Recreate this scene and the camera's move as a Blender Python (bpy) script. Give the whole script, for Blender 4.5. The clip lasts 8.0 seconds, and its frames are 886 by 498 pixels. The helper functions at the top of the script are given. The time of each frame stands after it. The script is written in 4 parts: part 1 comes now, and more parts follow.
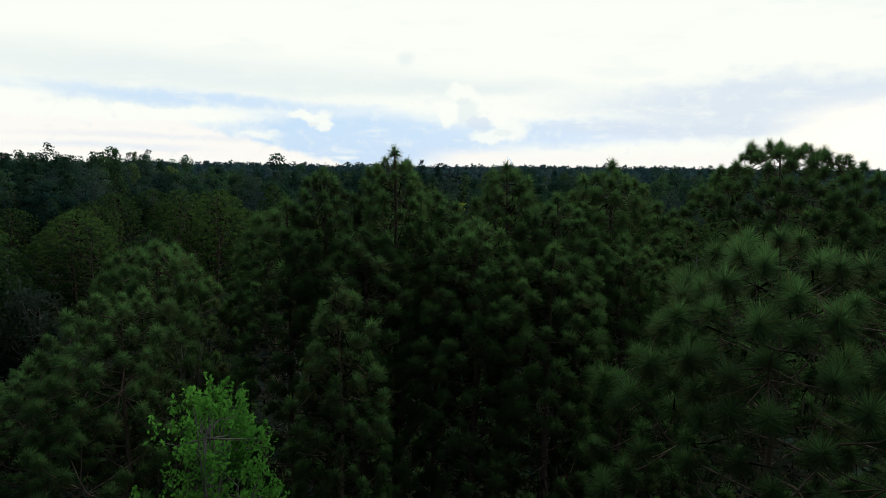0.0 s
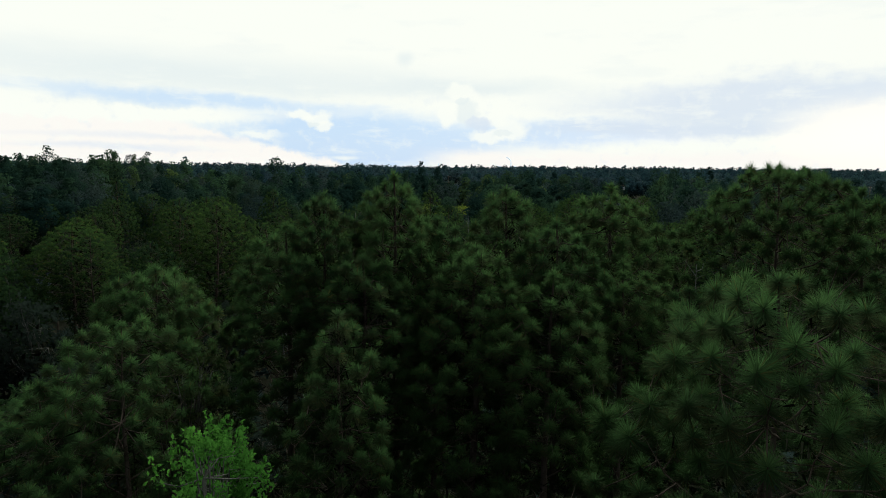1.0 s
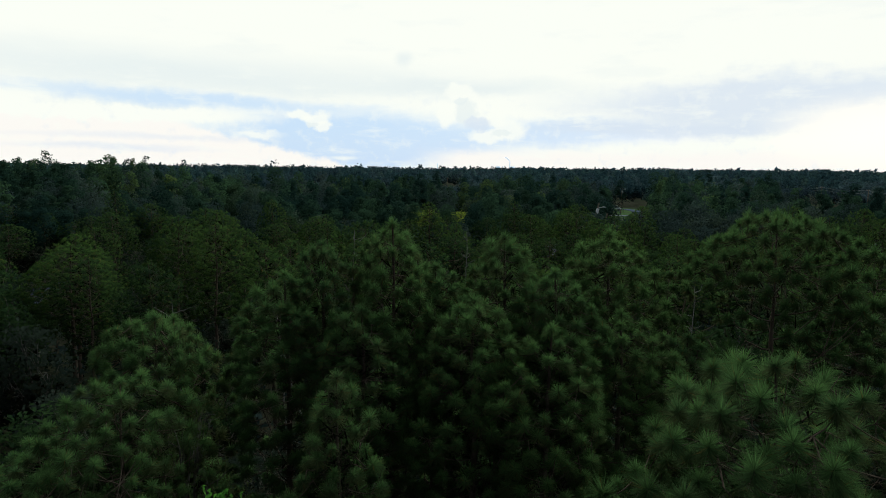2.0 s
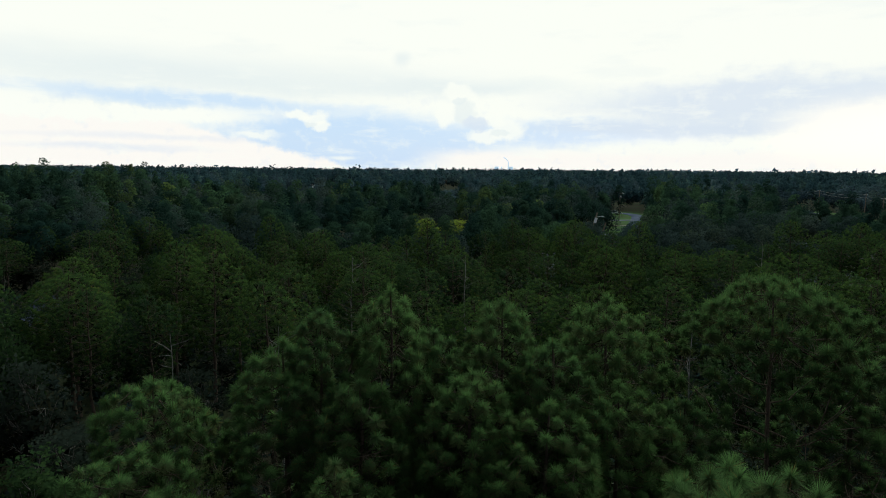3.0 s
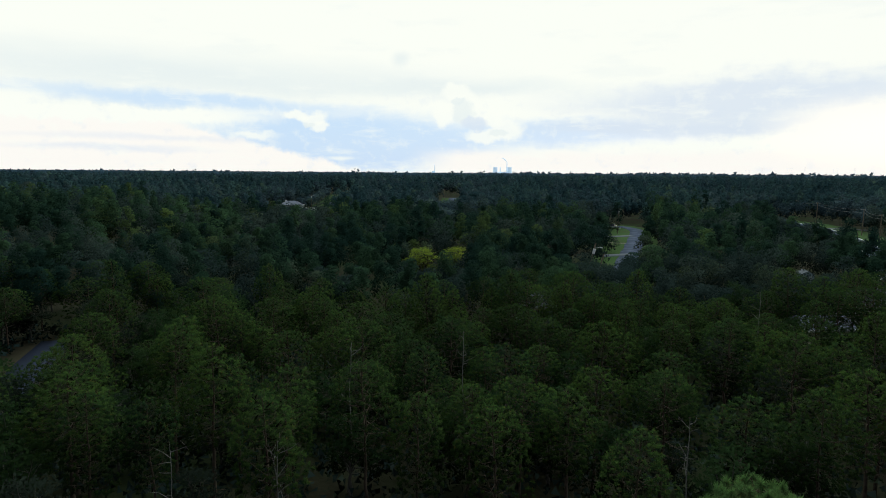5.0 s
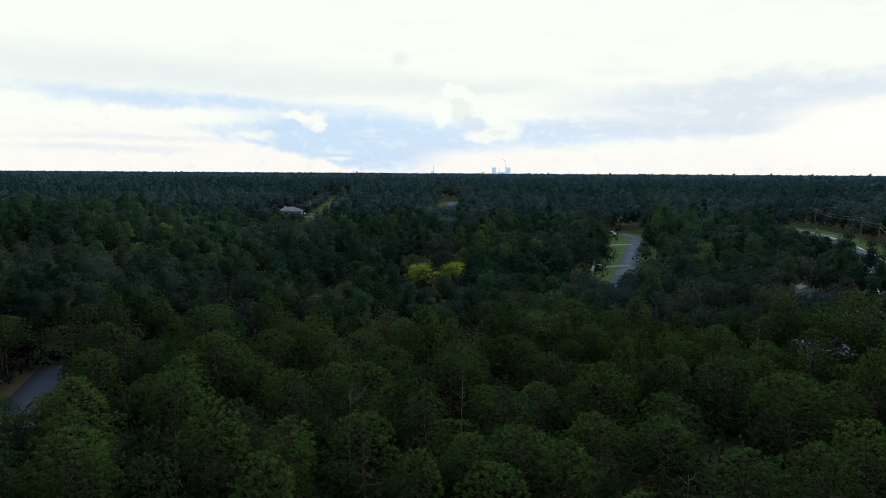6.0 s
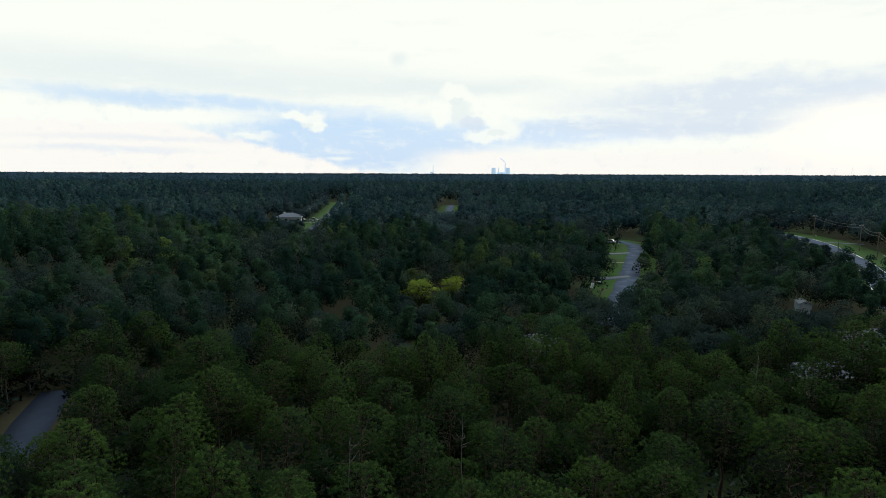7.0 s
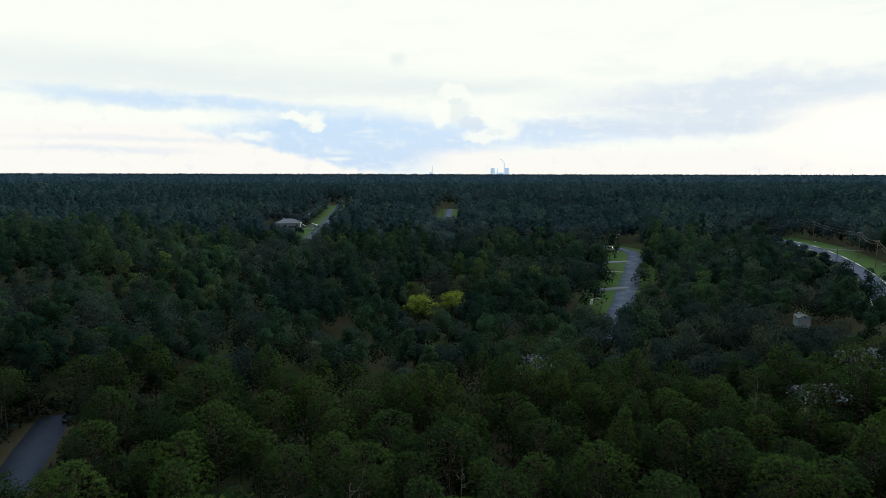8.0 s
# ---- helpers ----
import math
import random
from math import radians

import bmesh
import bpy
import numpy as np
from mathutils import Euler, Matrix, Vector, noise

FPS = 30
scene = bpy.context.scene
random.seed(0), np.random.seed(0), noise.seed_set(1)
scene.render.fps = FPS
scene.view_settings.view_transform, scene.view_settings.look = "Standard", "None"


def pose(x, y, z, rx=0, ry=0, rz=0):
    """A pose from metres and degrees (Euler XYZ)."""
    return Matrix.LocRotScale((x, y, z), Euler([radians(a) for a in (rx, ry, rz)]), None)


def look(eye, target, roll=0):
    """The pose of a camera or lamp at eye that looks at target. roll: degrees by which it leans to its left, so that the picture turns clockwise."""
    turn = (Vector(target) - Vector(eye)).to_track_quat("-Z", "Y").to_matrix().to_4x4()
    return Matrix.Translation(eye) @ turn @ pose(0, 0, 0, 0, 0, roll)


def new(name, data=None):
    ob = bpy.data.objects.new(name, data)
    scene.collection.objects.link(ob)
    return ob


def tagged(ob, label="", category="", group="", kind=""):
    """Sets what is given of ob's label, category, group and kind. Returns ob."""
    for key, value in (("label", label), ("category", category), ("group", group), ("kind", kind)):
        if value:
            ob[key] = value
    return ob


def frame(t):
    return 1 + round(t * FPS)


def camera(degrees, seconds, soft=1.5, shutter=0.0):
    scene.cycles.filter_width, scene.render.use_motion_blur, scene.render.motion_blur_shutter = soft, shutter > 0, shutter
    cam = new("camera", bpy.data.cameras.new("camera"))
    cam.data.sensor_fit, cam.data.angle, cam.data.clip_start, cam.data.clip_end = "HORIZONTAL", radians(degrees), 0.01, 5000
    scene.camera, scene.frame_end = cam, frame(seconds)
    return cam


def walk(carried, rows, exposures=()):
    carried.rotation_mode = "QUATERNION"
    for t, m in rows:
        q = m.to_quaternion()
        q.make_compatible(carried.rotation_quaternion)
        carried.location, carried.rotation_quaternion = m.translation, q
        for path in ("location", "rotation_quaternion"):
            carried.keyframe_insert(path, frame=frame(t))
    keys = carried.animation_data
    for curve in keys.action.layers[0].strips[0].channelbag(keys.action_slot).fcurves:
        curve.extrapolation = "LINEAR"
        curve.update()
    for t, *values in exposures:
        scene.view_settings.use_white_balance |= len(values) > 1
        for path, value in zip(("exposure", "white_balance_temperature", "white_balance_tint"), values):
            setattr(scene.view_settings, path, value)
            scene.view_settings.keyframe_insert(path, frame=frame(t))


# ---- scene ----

# ---------------------------------------------------------------- camera
cam = camera(73.7, 8.0, soft=0.9, shutter=0.25)
CLIMB, EYE, PITCH, LEAN_AHEAD = 18.0, 12.5, -7.5, 6.5
# seconds, share of the climb, yaw, roll
ROWS = [
    (0.0, 0.0, 0.0, 0.71), (0.5, 0.0109, -0.023, 0.68), (1.0, 0.0329, -0.035, 0.645),
    (1.5, 0.0616, -0.069, 0.62), (1.7, 0.075, -0.087, 0.61), (2.8, 0.1689, -0.263, 0.57),
    (3.0, 0.1895, -0.275, 0.565), (3.5, 0.2474, -0.298, 0.55), (4.0, 0.3242, -0.321, 0.53),
    (4.5, 0.4095, -0.344, 0.49), (4.7, 0.444, -0.358, 0.475), (5.8, 0.633, -0.464, 0.37),
    (6.0, 0.667, -0.475, 0.35), (6.5, 0.7515, -0.49, 0.31), (7.0, 0.8347, -0.52, 0.25),
    (7.5, 0.917, -0.55, 0.185), (8.0, 1.0, -0.585, 0.115),
]
ahead, up = math.sin(radians(LEAN_AHEAD)), math.cos(radians(LEAN_AHEAD))
walk(cam, [(t, pose(0, CLIMB * s * ahead, EYE + CLIMB * s * up, 90 + PITCH, 0, yaw) @ pose(0, 0, 0, 0, 0, roll))
           for t, s, yaw, roll in ROWS])

# ---------------------------------------------------------------- sky and sun
SUN_AZIMUTH, SUN_HEIGHT = 0.70, 0.07   # radians to the right of straight ahead, and above the horizon
world = bpy.data.worlds.new("dusk_sky")
scene.world = world
world.use_nodes = True
wn, wl = world.node_tree.nodes, world.node_tree.links
wn.clear()


def wmath(op, a, b=None, c=None):
    n = wn.new("ShaderNodeMath")
    n.operation = op
    for i, v in enumerate((a, b, c)):
        if v is None:
            continue
        if isinstance(v, (int, float)):
            n.inputs[i].default_value = v
        else:
            wl.new(v, n.inputs[i])
    return n.outputs[0]


def wcombine(x, y, z):
    n = wn.new("ShaderNodeCombineXYZ")
    for i, v in enumerate((x, y, z)):
        if isinstance(v, (int, float)):
            n.inputs[i].default_value = v
        else:
            wl.new(v, n.inputs[i])
    return n.outputs[0]


def wnoise(vector, scale, detail=5.0, rough=0.55):
    n = wn.new("ShaderNodeTexNoise")
    n.inputs["Scale"].default_value, n.inputs["Detail"].default_value, n.inputs["Roughness"].default_value = scale, detail, rough
    wl.new(vector, n.inputs["Vector"])
    return n.outputs["Fac"]


def wsmooth(value, lo, hi):
    n = wn.new("ShaderNodeMapRange")
    n.interpolation_type = "SMOOTHSTEP"
    n.inputs["From Min"].default_value, n.inputs["From Max"].default_value = lo, hi
    wl.new(value, n.inputs["Value"])
    return n.outputs["Result"]


def wmix(factor, a, b):
    n = wn.new("ShaderNodeMix")
    n.data_type = "RGBA"
    for socket, v in ((n.inputs["Factor"], factor), (n.inputs["A"], a), (n.inputs["B"], b)):
        if isinstance(v, tuple):
            socket.default_value = (*v, 1)
        elif isinstance(v, (int, float)):
            socket.default_value = v
        else:
            wl.new(v, socket)
    return n.outputs["Result"]


coord = wn.new("ShaderNodeTexCoord").outputs["Generated"]
split = wn.new("ShaderNodeSeparateXYZ")
wl.new(coord, split.inputs[0])
az = wmath("ARCTAN2", split.outputs[0], split.outputs[1])
el = wmath("ARCSINE", split.outputs[2])
flat = wcombine(az, wmath("MULTIPLY", el, 4.0), 0.0)       # stratus, drawn out sideways
puff = wcombine(az, el, 0.0)
n_str = wmath("SUBTRACT", wnoise(flat, 5.0, 6.0), 0.5)
n_str2 = wmath("SUBTRACT", wnoise(flat, 14.0, 6.0, 0.6), 0.5)
n_puf = wmath("SUBTRACT", wnoise(puff, 38.0, 7.0, 0.6), 0.5)
n_puf2 = wmath("SUBTRACT", wnoise(wcombine(wmath("ADD", az, 3.7), el, 2.0), 38.0, 7.0, 0.6), 0.5)


def bank(u, v, ru, rv, soft, wisp=0.0, puffs=0.0, slope=0.0):
    """A soft-edged cloud or gap round azimuth u and height v; wisp and puffs fray its edge."""
    du = wmath("ADD", wmath("SUBTRACT", az, u), wmath("MULTIPLY", n_puf, puffs))
    dv = wmath("SUBTRACT", wmath("SUBTRACT", el, v), wmath("MULTIPLY", wmath("SUBTRACT", az, u), slope))
    dv = wmath("ADD", wmath("ADD", dv, wmath("MULTIPLY", n_str, wisp)), wmath("MULTIPLY", n_puf2, puffs))
    a, b = wmath("DIVIDE", du, ru), wmath("DIVIDE", dv, rv)
    d = wmath("SQRT", wmath("ADD", wmath("MULTIPLY", a, a), wmath("MULTIPLY", b, b)))
    return wsmooth(d, 1.0 + soft, max(0.0, 1.0 - soft))


WHITE, GREY, BLUE = (0.97, 1.0, 0.93), (0.80, 0.88, 0.88), (0.56, 0.74, 0.95)
LILAC, CREAM, SHADE = (0.70, 0.79, 0.89), (0.98, 0.96, 0.91), (0.66, 0.77, 0.91)
nishita = wn.new("ShaderNodeTexSky")
nishita.sky_type, nishita.sun_disc = "NISHITA", False
nishita.sun_elevation, nishita.sun_rotation = SUN_HEIGHT, SUN_AZIMUTH
clear_sky = wmix(0.015, BLUE, nishita.outputs[0])

sky = wmix(0.0, WHITE, WHITE)
sky = wmix(wmath("MULTIPLY", wsmooth(n_str, 0.02, 0.16), 0.28), sky, GREY)
sky = wmix(wmath("MULTIPLY", bank(-0.42, 0.14, 0.36, 0.028, 0.9, 0.05), 0.85), sky, GREY)
sky = wmix(wmath("MULTIPLY", bank(0.02, 0.135, 0.17, 0.012, 0.9, 0.05), 0.8), sky, GREY)
sky = wmix(wmath("MULTIPLY", bank(-0.065, 0.179, 0.012, 0.010, 0.8, 0.0, 0.01), 0.7), sky, GREY)
# the long gap of blue, and its arms
sky = wmix(wmath("MULTIPLY", bank(-0.38, 0.104, 0.22, 0.010, 0.7, 0.03, 0.015, -0.03), 0.85), sky, clear_sky)
sky = wmix(bank(-0.14, 0.045, 0.25, 0.046, 0.40, 0.045, 0.02), sky, clear_sky)
sky = wmix(bank(0.20, 0.062, 0.20, 0.018, 0.6, 0.04, 0.02), sky, clear_sky)
# grey-lilac stratus towards the sun
sky = wmix(wmath("MULTIPLY", bank(0.50, 0.106, 0.27, 0.032, 0.55, 0.08, 0.03), 0.85), sky, LILAC)
sky = wmix(wmath("MULTIPLY", bank(0.40, 0.068, 0.24, 0.013, 0.6, 0.05, 0.02), 0.85), sky, LILAC)
# pale banks along the horizon
low = wmath("MULTIPLY", wsmooth(wmath("ADD", el, wmath("MULTIPLY", n_str2, 0.02)), 0.042, 0.022), wsmooth(az, -0.06, 0.04))
sky = wmix(low, sky, CREAM)
left_bank = wmath("MULTIPLY", wsmooth(wmath("ADD", el, wmath("MULTIPLY", n_puf, 0.03)), 0.079, 0.070),
                  wsmooth(wmath("ADD", wmath("ADD", az, wmath("MULTIPLY", el, 4.2)), wmath("MULTIPLY", n_puf2, 0.12)), -0.10, -0.15))
sky = wmix(left_bank, sky, CREAM)
sky = wmix(wmath("MULTIPLY", bank(-0.54, 0.079, 0.23, 0.011, 0.3, 0.0, 0.032), 0.97), sky, WHITE)
sky = wmix(wmath("MULTIPLY", bank(-0.50, 0.030, 0.10, 0.004, 0.9, 0.02, 0.01), 0.5), sky, SHADE)
sky = wmix(wmath("MULTIPLY", bank(-0.44, 0.046, 0.16, 0.004, 0.9, 0.02, 0.01), 0.35), sky, SHADE)
sky = wmix(wmath("MULTIPLY", bank(-0.165, 0.020, 0.018, 0.003, 0.8, 0.0, 0.006), 0.7), sky, WHITE)
sky = wmix(wmath("MULTIPLY", bank(-0.298, 0.054, 0.030, 0.006, 0.7, 0.0, 0.03), 0.8), sky, WHITE)
sky = wmix(wmath("MULTIPLY", wmath("MULTIPLY", wsmooth(n_str2, 0.0, 0.22), wsmooth(el, 0.20, 0.10)), 0.45), sky, WHITE)
# thin streaks and puffs over the low sky
lower = wsmooth(el, 0.17, 0.09)
sky = wmix(wmath("MULTIPLY", wmath("MULTIPLY", wsmooth(n_puf, 0.02, 0.20), lower), 0.30), sky, WHITE)
sky = wmix(wmath("MULTIPLY", wmath("MULTIPLY", wsmooth(n_puf2, 0.04, 0.22), lower), 0.22), sky, SHADE)
# two small cumulus, lit from the right
for u, v, ru, rv, tone in ((-0.232, 0.088, 0.020, 0.009, WHITE), (-0.208, 0.082, 0.022, 0.010, WHITE), (-0.198, 0.070, 0.015, 0.008, WHITE), (-0.214, 0.074, 0.010, 0.004, GREY),
                           (0.026, 0.130, 0.022, 0.013, WHITE), (0.006, 0.092, 0.016, 0.018, WHITE), (0.046, 0.110, 0.018, 0.016, WHITE), (0.036, 0.098, 0.018, 0.018, GREY),
                           (0.088, 0.086, 0.018, 0.014, WHITE), (0.112, 0.068, 0.026, 0.017, WHITE), (0.072, 0.058, 0.028, 0.011, WHITE), (0.058, 0.078, 0.020, 0.011, LILAC),
                           (0.096, 0.062, 0.014, 0.005, GREY), (0.030, 0.116, 0.012, 0.006, GREY)):
    sky = wmix(wmath("MULTIPLY", bank(u, v, ru, rv, 0.30, 0.0, 0.030), 0.85 if tone == WHITE else 0.68), sky, tone)
# the sun behind thin cloud
sky = wmix(bank(0.65, 0.058, 0.10, 0.034, 0.95, 0.02, 0.01), sky, (1.25, 1.16, 0.98))
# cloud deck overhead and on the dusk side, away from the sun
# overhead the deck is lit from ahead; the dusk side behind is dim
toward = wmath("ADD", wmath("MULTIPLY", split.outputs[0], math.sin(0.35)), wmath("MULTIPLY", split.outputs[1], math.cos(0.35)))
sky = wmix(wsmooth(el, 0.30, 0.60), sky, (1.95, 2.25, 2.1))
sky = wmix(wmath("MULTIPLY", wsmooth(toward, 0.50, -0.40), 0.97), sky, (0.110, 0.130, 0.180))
below = wsmooth(el, -0.02, -0.10)
sky = wmix(below, sky, (0.02, 0.03, 0.02))
background = wn.new("ShaderNodeBackground")
background.inputs["Strength"].default_value = 1.0
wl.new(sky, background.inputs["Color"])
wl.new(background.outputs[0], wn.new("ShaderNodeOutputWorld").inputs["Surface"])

sun = new("sun", bpy.data.lights.new("sun", "SUN"))
sun.data.energy, sun.data.angle, sun.data.color = 0.24, radians(12), (1.0, 0.86, 0.66)
sun.matrix_world = look((0, 0, 0), (-math.sin(SUN_AZIMUTH), -math.cos(SUN_AZIMUTH), -math.tan(0.16)))

# ---------------------------------------------------------------- materials


class Mat:
    """A node material under construction."""

    def __init__(self, name, rough=0.8, metal=0.0):
        self.m = bpy.data.materials.new(name)
        self.m.use_nodes = True
        self.n, self.l = self.m.node_tree.nodes, self.m.node_tree.links
        self.b = self.n["Principled BSDF"]
        self.out = self.n["Material Output"]
        self.b.inputs["Roughness"].default_value, self.b.inputs["Metallic"].default_value = rough, metal
        if rough > 0.85:
            self.b.inputs["Specular IOR Level"].default_value = 0.05

    def put(self, socket, v):
        if isinstance(v, tuple):
            socket.default_value = (*v, 1)
        elif isinstance(v, (int, float)):
            socket.default_value = v
        else:
            self.l.new(v, socket)

    def noise(self, scale, detail=4.0, rough=0.55, where="Object", stretch=None):
        v = self.n.new("ShaderNodeTexCoord").outputs["Object"] if where == "Object" else self.n.new("ShaderNodeNewGeometry").outputs["Position"]
        if stretch:
            mp = self.n.new("ShaderNodeMapping")
            mp.inputs["Scale"].default_value = stretch
            self.l.new(v, mp.inputs["Vector"])
            v = mp.outputs[0]
        t = self.n.new("ShaderNodeTexNoise")
        t.inputs["Scale"].default_value, t.inputs["Detail"].default_value, t.inputs["Roughness"].default_value = scale, detail, rough
        self.l.new(v, t.inputs["Vector"])
        return t.outputs["Fac"]

    def ramp(self, v, lo, hi):
        r = self.n.new("ShaderNodeMapRange")
        r.inputs["From Min"].default_value, r.inputs["From Max"].default_value = lo, hi
        self.l.new(v, r.inputs["Value"])
        return r.outputs["Result"]

    def mix(self, f, a, b):
        x = self.n.new("ShaderNodeMix")
        x.data_type = "RGBA"
        self.put(x.inputs["Factor"], f), self.put(x.inputs["A"], a), self.put(x.inputs["B"], b)
        return x.outputs["Result"]

    def random(self):
        return self.n.new("ShaderNodeObjectInfo").outputs["Random"]

    def island(self):
        return self.n.new("ShaderNodeNewGeometry").outputs["Random Per Island"]

    def attribute(self, name):
        at = self.n.new("ShaderNodeAttribute")
        at.attribute_name = name
        return at.outputs["Fac"]

    def bump(self, v, strength, distance):
        bp = self.n.new("ShaderNodeBump")
        bp.inputs["Strength"].default_value, bp.inputs["Distance"].default_value = strength, distance
        self.l.new(v, bp.inputs["Height"])
        self.l.new(bp.outputs[0], self.b.inputs["Normal"])

    def colour(self, c):
        self.put(self.b.inputs["Base Color"], c)
        return self.m

    def leaf(self, c, through_share):
        """Leaves: they take the light of the side of the tuft or crown on which they grow, part of it from behind."""
        at = self.n.new("ShaderNodeAttribute")
        at.attribute_name = "soft"
        turn = self.n.new("ShaderNodeVectorTransform")
        turn.vector_type, turn.convert_from, turn.convert_to = "NORMAL", "OBJECT", "WORLD"
        self.l.new(at.outputs["Vector"], turn.inputs[0])
        back = self.n.new("ShaderNodeVectorMath")
        back.operation = "SCALE"
        back.inputs["Scale"].default_value = -1.0
        self.l.new(turn.outputs[0], back.inputs[0])
        df, tr = self.n.new("ShaderNodeBsdfDiffuse"), self.n.new("ShaderNodeBsdfTranslucent")
        self.put(df.inputs["Color"], c), self.put(tr.inputs["Color"], c)
        self.l.new(turn.outputs[0], df.inputs["Normal"])
        self.l.new(back.outputs[0], tr.inputs["Normal"])
        ms = self.n.new("ShaderNodeMixShader")
        ms.inputs[0].default_value = through_share
        self.l.new(df.outputs[0], ms.inputs[1])
        self.l.new(tr.outputs[0], ms.inputs[2])
        self.l.new(ms.outputs[0], self.out.inputs["Surface"])
        return self.m


def needle_material(name, old, young, patch, fresh_lit, dry_dim, uneven):
    """Pine needles: each tree has its tone, the youngest at the tuft's tip are lighter, the oldest drier; this also
    paints each tuft's lit top and shaded base.
    """
    a = Mat(name, 0.55)
    c = a.mix(a.random(), old, young)
    c = a.mix(a.ramp(a.noise(0.8, 3.0), 0.45, 0.8), c, patch)
    # besides age, these tones paint a tuft's lit tip and shaded base
    c = a.mix(a.ramp(a.attribute("age"), 0.55, -0.45), c, fresh_lit)
    c = a.mix(a.ramp(a.attribute("age"), 0.45, 1.4), c, dry_dim)
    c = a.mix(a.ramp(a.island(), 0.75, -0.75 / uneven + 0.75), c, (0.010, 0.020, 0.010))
    c = a.mix(a.ramp(a.island(), 0.95, 1.0), c, (0.12, 0.085, 0.025))
    return a.leaf(c, 0.2)


def woods_material(name, dark, light, warm, deep=0.6):
    """Foliage of many trees in one mesh: each tree has its own tone, each blade some of its own."""
    a = Mat(name, 0.65)
    c = a.mix(a.ramp(a.attribute("age"), 0.0, 0.85), dark, light)
    c = a.mix(a.ramp(a.attribute("age"), 0.84, 0.98), c, warm)
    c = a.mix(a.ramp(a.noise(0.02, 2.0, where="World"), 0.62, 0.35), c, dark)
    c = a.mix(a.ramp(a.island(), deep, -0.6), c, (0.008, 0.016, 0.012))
    return a.leaf(c, 0.2)


def leaf_material(name, first, second, third, share=0.3):
    a = Mat(name, 0.5)
    c = a.mix(a.random(), first, second)
    c = a.mix(a.ramp(a.island(), 0.2, 1.0), c, third)
    c = a.mix(a.ramp(a.noise(0.9, 2.0), 0.6, 0.35), c, third)
    return a.leaf(c, share)


def bark_material(name, dark, light):
    a = Mat(name, 0.9)
    fine = a.noise(9.0, 6.0, 0.65, stretch=(1, 1, 0.25))
    a.bump(fine, 0.7, 0.02)
    return a.colour(a.mix(a.ramp(fine, 0.35, 0.68), dark, light))


def plain_material(name, colour, rough=0.7, metal=0.0, grime=0.25, scale=1.5):
    a = Mat(name, rough, metal)
    worn = tuple(v * (1 - grime) for v in colour)
    return a.colour(a.mix(a.ramp(a.noise(scale, 5.0, 0.6), 0.3, 0.75), colour, worn))


NEEDLES = needle_material("pine_needles", (0.010, 0.030, 0.016), (0.055, 0.102, 0.023), (0.026, 0.070, 0.023), (0.069, 0.123, 0.028), (0.023, 0.035, 0.019), 0.45)
# brighter copy for near pines; their stronger light is put into the colour
NEAR_NEEDLES = needle_material("near_pine_needles", (0.036, 0.079, 0.033), (0.074, 0.138, 0.046), (0.050, 0.111, 0.040), (0.103, 0.207, 0.057), (0.081, 0.077, 0.033), 0.60)
OAK_BRIGHT = leaf_material("fresh_oak_leaves", (0.085, 0.24, 0.035), (0.10, 0.26, 0.04), (0.04, 0.13, 0.02), 0.45)
OAK_GREEN = leaf_material("oak_leaves", (0.017, 0.039, 0.016), (0.036, 0.064, 0.019), (0.016, 0.034, 0.014))
OAK_GREY = leaf_material("mossy_oak_leaves", (0.020, 0.030, 0.023), (0.031, 0.041, 0.031), (0.017, 0.025, 0.019), 0.5)
OAK_OLIVE = leaf_material("pale_olive_leaves", (0.078, 0.105, 0.039), (0.094, 0.113, 0.043), (0.043, 0.062, 0.023))
OAK_YELLOW = leaf_material("turning_oak_leaves", (0.27, 0.31, 0.035), (0.20, 0.26, 0.035), (0.12, 0.17, 0.03))
PINE_BARK = bark_material("pine_bark", (0.045, 0.032, 0.024), (0.12, 0.095, 0.075))
OAK_BARK = bark_material("oak_bark", (0.06, 0.055, 0.05), (0.20, 0.19, 0.17))
DEAD_WOOD = bark_material("bleached_dead_wood", (0.12, 0.115, 0.11), (0.28, 0.27, 0.26))
# old inner foliage; the crown's inner shade is put into its near-black colour
INNER_SHADE = plain_material("brown_inner_shade", (0.020, 0.022, 0.012), 1.0, grime=0.4, scale=3.0)
# blue of the far haze is put into this foliage colour
HAZED_WOODS = woods_material("distant_woods_in_haze", (0.037, 0.071, 0.106), (0.058, 0.107, 0.149), (0.061, 0.107, 0.128), 0.4)
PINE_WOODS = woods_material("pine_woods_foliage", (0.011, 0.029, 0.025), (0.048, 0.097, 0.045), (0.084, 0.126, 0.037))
# two foliage tones with bluish haze painted in, for woods past 220 m
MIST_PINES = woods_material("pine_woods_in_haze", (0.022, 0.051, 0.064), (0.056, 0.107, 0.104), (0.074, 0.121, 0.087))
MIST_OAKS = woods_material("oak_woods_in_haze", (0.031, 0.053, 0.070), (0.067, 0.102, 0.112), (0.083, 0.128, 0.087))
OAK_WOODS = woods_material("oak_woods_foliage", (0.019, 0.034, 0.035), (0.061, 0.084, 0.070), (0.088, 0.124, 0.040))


def ground_material():
    a = Mat("forest_floor", 0.95)
    big, fine = a.noise(0.06, 4.0, where="World"), a.noise(2.5, 6.0, 0.65, where="World")
    c = a.mix(a.ramp(fine, 0.3, 0.7), (0.020, 0.020, 0.012), (0.036, 0.034, 0.020))
    c = a.mix(a.ramp(big, 0.45, 0.65), c, (0.025, 0.040, 0.016))
    a.bump(fine, 0.6, 0.08)
    return a.colour(c)


